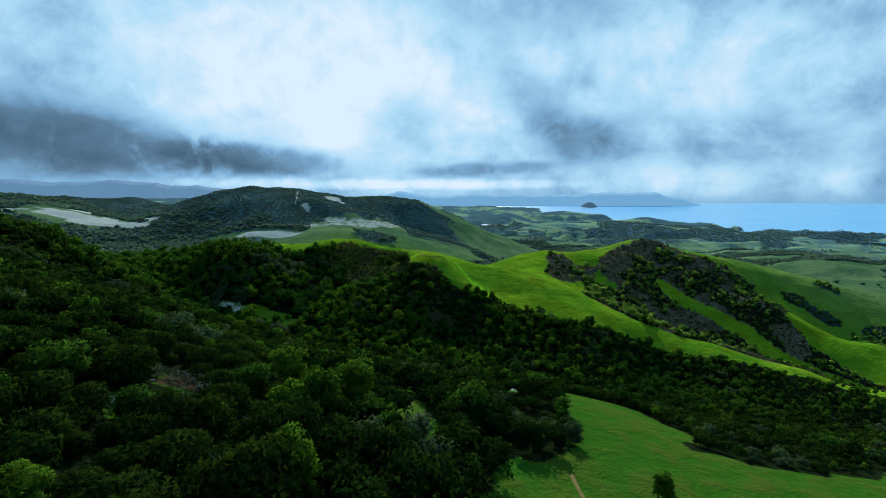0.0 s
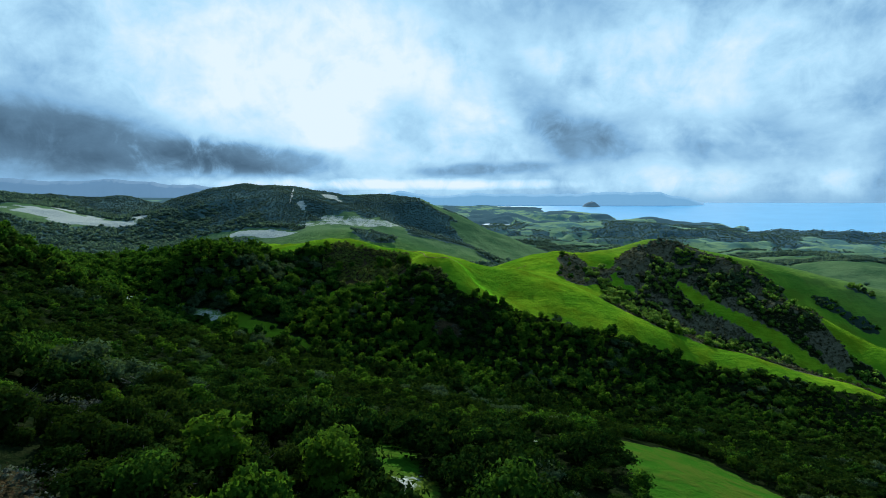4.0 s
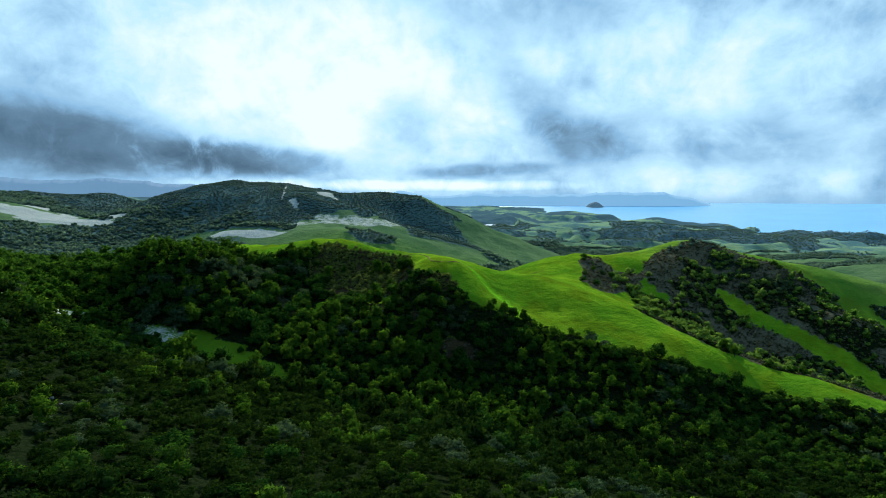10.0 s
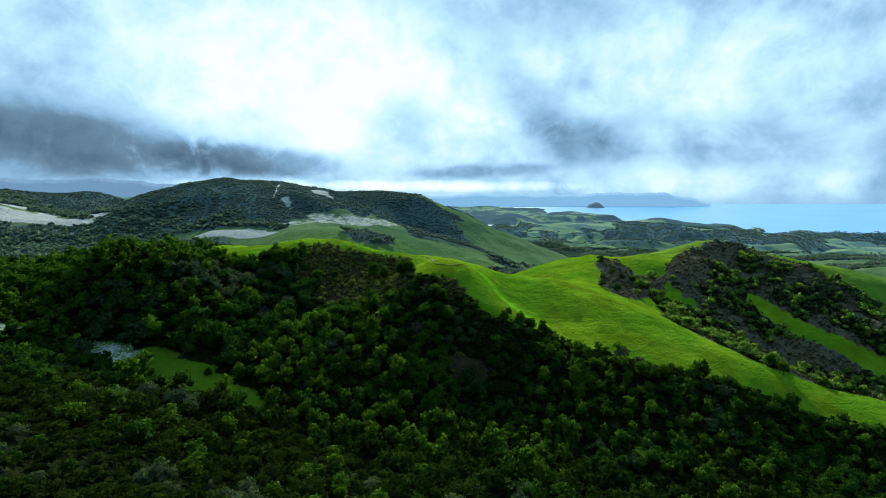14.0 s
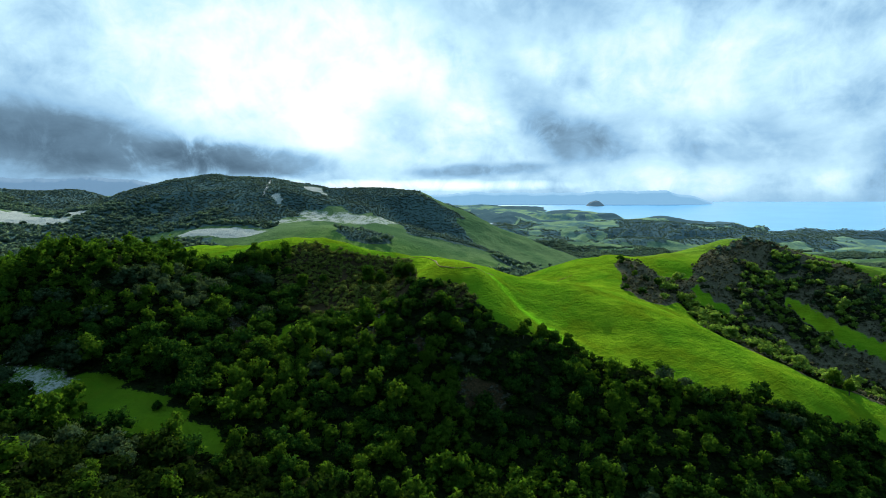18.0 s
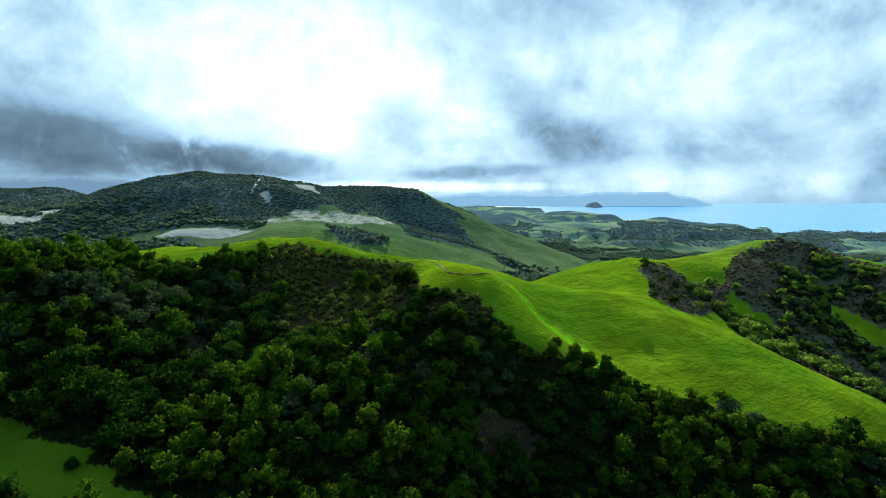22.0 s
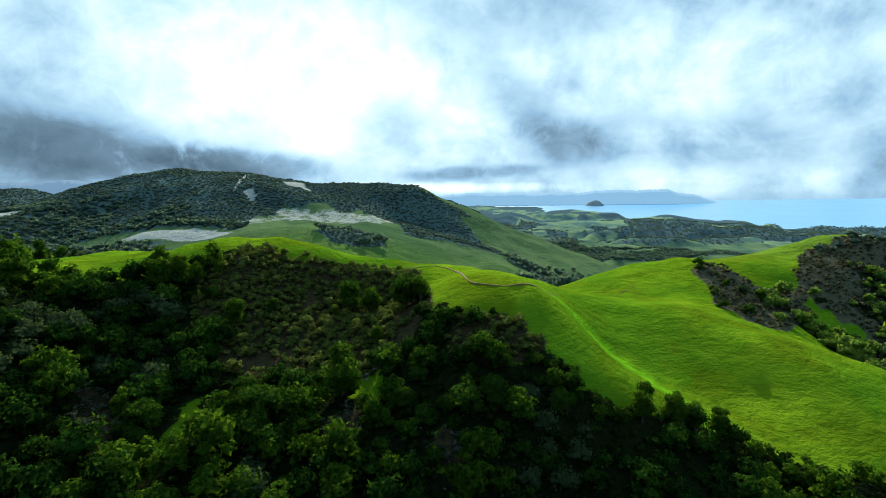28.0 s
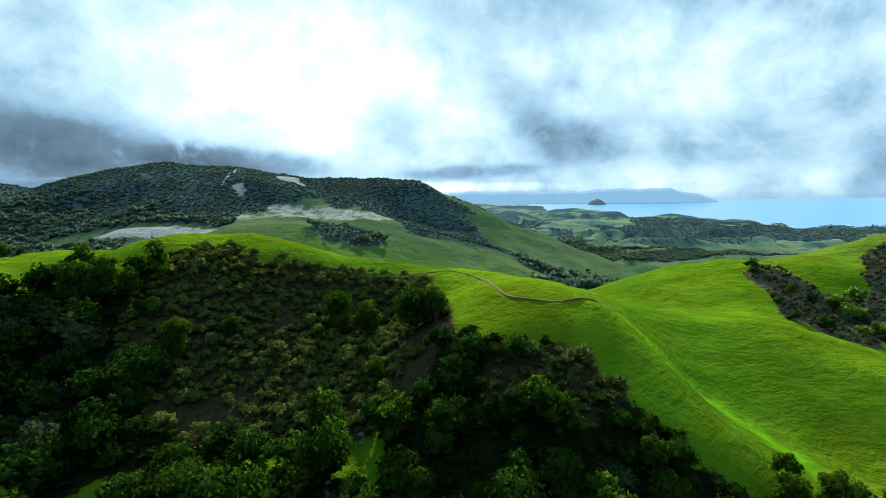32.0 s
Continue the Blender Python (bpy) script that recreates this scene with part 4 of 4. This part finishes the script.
def plant_forest():
    # the forest of the near and middle slopes
    x, y, rng = spots(-480, 560, -50, 640, 5.2, 1)
    forest, _ = cover(x, y)
    tall_wood = np.maximum(smooth(y, 245, 285), smooth(120 - y, 0, 30) * smooth(30 - x, 0, 20))
    keep = rng.uniform(size=x.size) < forest * (0.95 - 0.08 * tall_wood)
    x, y, tall_wood = x[keep], y[keep], tall_wood[keep]
    z = height(x, y)
    near = nearness(x, y, z)
    big = rng.uniform(size=x.size) < 0.16
    wide = rng.uniform(0.55, 1.05, x.size) * (1.0 + 0.5 * fractal(x, y, 60, 2, 71)) + 0.35 * big
    wide = wide * np.where(x > 150, 0.95, 0.8 + 0.36 * tall_wood)
    p = np.stack([x, y, z - 0.5 - 1.5 * tall_wood, rng.uniform(0, 6.28, x.size), wide, wide * rng.uniform(0.8, 1.2, x.size) * (0.85 + 0.15 * tall_wood)], 1)
    order = np.argsort(near + np.where(y < 250, 25, 0))
    single = np.array(SINGLE_TREES, float)
    own, rest = p[order[:277]], p[order[277:]]
    near = near[order[277:]]
    sx, sy = single[:, 0], single[:, 1]
    lone = np.stack([sx, sy, height(sx, sy) - 0.28 * single[:, 2], sx * 3.1, single[:, 2] / 8, single[:, 2] / 8 * 1.15], 1)
    own = np.concatenate([own, lone])
    kind = species(rest[:, 0], rest[:, 1])
    # kind 4: the gully trees that carry the painted sunlight
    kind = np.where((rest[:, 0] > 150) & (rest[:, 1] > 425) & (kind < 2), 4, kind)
    steps = ((0, 100, 620, 0.30, 13, 10, LUMP), (100, 165, 300, 0.42, 11, 8, LUMP), (165, 255, 170, 0.50, 9, 9, LUMP), (255, 400, 80, 0.75, 6, 6, LUMP), (400, 9999, 30, 1.1, 4, 4, LUMP))
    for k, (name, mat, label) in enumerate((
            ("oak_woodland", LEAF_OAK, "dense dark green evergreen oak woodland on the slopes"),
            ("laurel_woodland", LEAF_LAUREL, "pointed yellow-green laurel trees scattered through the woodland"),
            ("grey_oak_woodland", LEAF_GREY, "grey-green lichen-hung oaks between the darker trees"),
            ("brushwood", LEAF_BRUSH_SHADE, "olive brush and scrub oak covering the near slope, darkened for cloud shade"),
            ("willow_thicket", LEAF_SUNLIT, "yellow-green gully trees and bushes, sunlight put into their leaf colour"))):
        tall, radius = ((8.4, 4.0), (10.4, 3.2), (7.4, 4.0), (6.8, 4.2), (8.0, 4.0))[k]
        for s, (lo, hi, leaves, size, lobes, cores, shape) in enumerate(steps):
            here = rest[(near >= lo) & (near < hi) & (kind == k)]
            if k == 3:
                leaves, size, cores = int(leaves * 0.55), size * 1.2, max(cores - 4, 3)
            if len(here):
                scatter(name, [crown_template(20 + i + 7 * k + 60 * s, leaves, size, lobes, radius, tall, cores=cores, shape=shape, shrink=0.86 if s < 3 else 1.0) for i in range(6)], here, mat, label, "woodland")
    # bushes under the trees
    x, y, rng = spots(-260, 300, 262, 470, 3.1, 6, 0.6)
    forest, _ = cover(x, y)
    keep = rng.uniform(size=x.size) < forest * 0.8
    x, y = x[keep], y[keep]
    wide = rng.uniform(0.28, 0.62, x.size)
    p = np.stack([x, y, height(x, y) - 0.4, rng.uniform(0, 6.28, x.size), wide, wide * rng.uniform(0.5, 0.9, x.size)], 1)
    scatter("undergrowth", [crown_template(40 + i, 18, 1.2, 4, cores=1, shrink=1.1) for i in range(5)], p, LEAF_UNDER_SHADE, "green bushes between the trees, darkened for the shade of the gaps", "bushes")
    # the far hills
    x, y, rng = spots(-1000, 900, 640, 1500, 4.2, 2, 0.6)
    forest, scrub = cover(x, y)
    brush = smooth(y - 900 + 0.35 * (x + 250) + fractal(x, y, 120, 3, 83) * 160, -20, 20) * (x < 60)
    grown = (x > -160) & (x < 220) & (y < 900)
    keep = rng.uniform(size=x.size) < np.maximum(forest, scrub * 0.4) * (0.6 + 0.38 * brush)
    x, y, brush, grown = x[keep], y[keep], brush[keep], grown[keep]
    wide = rng.uniform(0.6, 1.15, x.size) * (1 + 0.5 * fractal(x, y, 40, 2, 73)) * (1.3 - 0.65 * brush) + 0.3 * (rng.uniform(size=x.size) < 0.06)
    low = np.where(grown, 0.4, 2.4 - 0.6 * brush)
    p = np.stack([x, y, height(x, y) - low * wide, rng.uniform(0, 6.28, x.size), wide, wide * rng.uniform(0.62, 0.86, x.size) * np.where(grown, 1.35, 1 - 0.2 * brush)], 1)
    scatter("far_woodland", [crown_template(60 + i, 10, 1.1, 4, cores=1, shrink=1.15) for i in range(5)], p[brush < 0.5], LEAF_FAR_HAZE, "woodland on the lower far hills, haze put into its leaf colour", "woodland")
    scatter("far_brush", [crown_template(65 + i, 6, 1.4, 3, cores=1, shrink=1.25) for i in range(5)], p[brush >= 0.5], LEAF_CHAPARRAL_HAZE, "chaparral over the top of the far hill, blue haze put into its colour", "brush")
    x, y, rng = spots(100, 2200, 1500, 2600, 9.0, 4)
    forest, scrub = cover(x, y)
    keep = rng.uniform(size=x.size) < forest * 0.7
    x, y = x[keep], y[keep]
    wide = rng.uniform(0.6, 1.3, x.size)
    p = np.stack([x, y, height(x, y) - 1.0, rng.uniform(0, 6.28, x.size), wide, wide * rng.uniform(0.45, 0.75, x.size)], 1)
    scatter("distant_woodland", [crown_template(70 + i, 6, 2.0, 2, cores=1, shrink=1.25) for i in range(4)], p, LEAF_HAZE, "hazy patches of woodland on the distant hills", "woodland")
    # scrub
    x, y, rng = spots(-200, 480, 20, 700, 1.7, 3, 1.0)
    forest, scrub = cover(x, y)
    keep = rng.uniform(size=x.size) < scrub * np.where(x < 60, 0.97, 0.30)
    x, y = x[keep], y[keep]
    wide = rng.uniform(0.22, 0.42, x.size) + 0.2 * (rng.uniform(size=x.size) < 0.1)
    bare = fractal(x, y, 18, 3, 66) > 0.36
    x, y, wide = x[~bare], y[~bare], wide[~bare]
    p = np.stack([x, y, height(x, y) - 0.3, rng.uniform(0, 6.28, x.size), wide, wide * rng.uniform(0.7, 1.05, x.size)], 1)
    tufts = [crown_template(80 + i, 60, 0.85, 5, cores=4, shrink=0.95) for i in range(5)]
    pale = np.minimum.reduce([oval(x, y, *o) for o in GREY_BRUSH]) < 1.25
    scatter("bare_brush", [crown_template(85 + i, 40, 0.55, 6, cores=1, shrink=0.6) for i in range(4)], p[pale], LEAF_BARE, "pale grey leafless brush on stony patches", "brush")
    p, x = p[~pale], x[~pale]
    scatter("scrub", tufts, p[x < 60], LEAF_SCRUB, "low olive-green coastal scrub in the bowl", "scrub")
    scatter("heath", [crown_template(90 + i, 18, 1.2, 3, cores=2, shrink=1.15) for i in range(5)], p[x >= 60], LEAF_HEATH, "brown-grey coastal scrub on the knolls", "scrub")
    return own


OWN = plant_forest()


def trunk_mesh(seed, mat, limbs=5, reach=2.0, rise=3.4, thin=0.05, high=2.6):
    """A tapered trunk with limbs that fork once."""
    rng = random.Random(seed)
    bm = bmesh.new()

    def limb(a, c, r0, r1, sides=5):
        axis = (c - a).normalized()
        side = axis.orthogonal().normalized()
        other = axis.cross(side)
        rings = []
        for p, r in ((a, r0), (c, r1)):
            rings.append([bm.verts.new(p + (side * math.cos(k * math.tau / sides) + other * math.sin(k * math.tau / sides)) * r) for k in range(sides)])
        for k in range(sides):
            bm.faces.new((rings[0][k], rings[0][(k + 1) % sides], rings[1][(k + 1) % sides], rings[1][k]))

    fork = Vector((rng.uniform(-0.3, 0.3), rng.uniform(-0.3, 0.3), high))
    limb(Vector((0, 0, -0.8)), fork, 0.36, 0.24, 6)
    for k in range(limbs):
        a = k * math.tau / limbs + rng.uniform(-0.3, 0.3)
        r = rng.uniform(0.6, 1.1) * reach
        tip = fork + Vector((math.cos(a) * r, math.sin(a) * r, rng.uniform(0.45, 1.0) * rise))
        limb(fork, tip, 0.17, 0.07)
        for _ in range(2):
            end = tip + Vector((math.cos(a) + rng.uniform(-0.9, 0.9), math.sin(a) + rng.uniform(-0.9, 0.9), rng.uniform(0.3, 1.2))) * (0.6 * reach)
            limb(tip, end, 0.07, thin * 0.5, 4)
    me = bpy.data.meshes.new("trunk")
    bm.to_mesh(me)
    bm.free()
    me.materials.append(mat)
    return me


def tree_of(kind, seed):
    name, label, bark, leaf = (("oak_tree", "dark green evergreen oak with a rounded crown on the slope", BARK, LEAF_OAK),
                               ("laurel_tree", "yellow-green laurel tree with a pointed crown on the slope", BARK, LEAF_LAUREL),
                               ("grey_oak_tree", "thin grey-green lichen-hung oak with pale bare branches", PALE_BARK, LEAF_GREY),
                               ("scrub_oak", "low olive scrub oak on the near slope, darkened for cloud shade", BARK, LEAF_BRUSH_SHADE))[kind]
    root = new(name)
    t = new("trunk", trunk_mesh(seed, bark, *((5, 2.0, 3.4), (4, 1.3, 5.0), (8, 1.9, 3.2), (6, 2.0, 2.6))[kind]))
    t.parent = root
    if kind == 3:
        v, f, n = crown_template(seed, 1900, 0.29, 16, 4.2, 6.8, cores=12, shrink=0.84)
    elif kind == 0:
        v, f, n = crown_template(seed, 2000, 0.29, 17, tall=8.4, cores=12, shrink=0.84)
    elif kind == 1:
        v, f, n = crown_template(seed, 2000, 0.28, 17, 3.1, 10.4, cores=12, shrink=0.84)
    else:
        v, f, n = crown_template(seed, 1700, 0.22, 12, 4.0, 7.2, cores=9, shrink=0.74)
    mesh_object("crown", v, f, leaf, root, n)
    return tagged(root, label, "tree", "trees of the near slopes")


def plant_own(places):
    kinds = species(places[:, 0], places[:, 1])
    lone = len(SINGLE_TREES)
    kinds[-lone:] = np.where(np.arange(lone) % 4 == 2, 0, 1)
    stock = {}
    for i, (x, y, z, turn, wide, tall) in enumerate(places):
        k = int(kinds[i])
        key = (k, i % 5)
        m = Matrix.Translation((x, y, z)) @ Matrix.Rotation(turn, 4, "Z")
        if key in stock:
            ob = copy_thing(stock[key], m)
        else:
            ob = stock[key] = tree_of(k, 100 + 10 * k + i % 5)
        ob.matrix_basis = m @ Matrix.Diagonal((wide, wide, tall, 1))


plant_own(OWN)


# ---- stones ----
def boulder(seed, x, y, size):
    rng = np.random.default_rng(seed)
    c, f = BALL
    bump = 1 + rng.uniform(-0.28, 0.28, len(c))[:, None]
    v = c * bump * np.array([size, size * rng.uniform(0.6, 1.0), size * rng.uniform(0.45, 0.75)])
    ob = mesh_object("boulder", v, f, STONE)
    ob.matrix_basis = Matrix.Translation((x, y, float(height(x, y)[0]) + size * 0.12)) @ Matrix.Rotation(rng.uniform(0, 6.28), 4, "Z")
    return tagged(ob, "pale grey weathered boulder lying on the slope", "rock", "boulders on the slopes")


def place_boulders():
    rng = random.Random(9)
    for cx, cy, spread, count in ((-87, 457, 3, 6), (-61, 441, 4, 8), (-51, 423, 4, 12), (-54, 34, 6, 9), (-44, 30, 5, 7), (-130, 205, 6, 6), (-16, 398, 6, 9), (-32, 404, 6, 8)):
        for _ in range(count):
            boulder(rng.randrange(9999), cx + rng.gauss(0, spread), cy + rng.gauss(0, spread), rng.uniform(0.3, 0.9))


place_boulders()
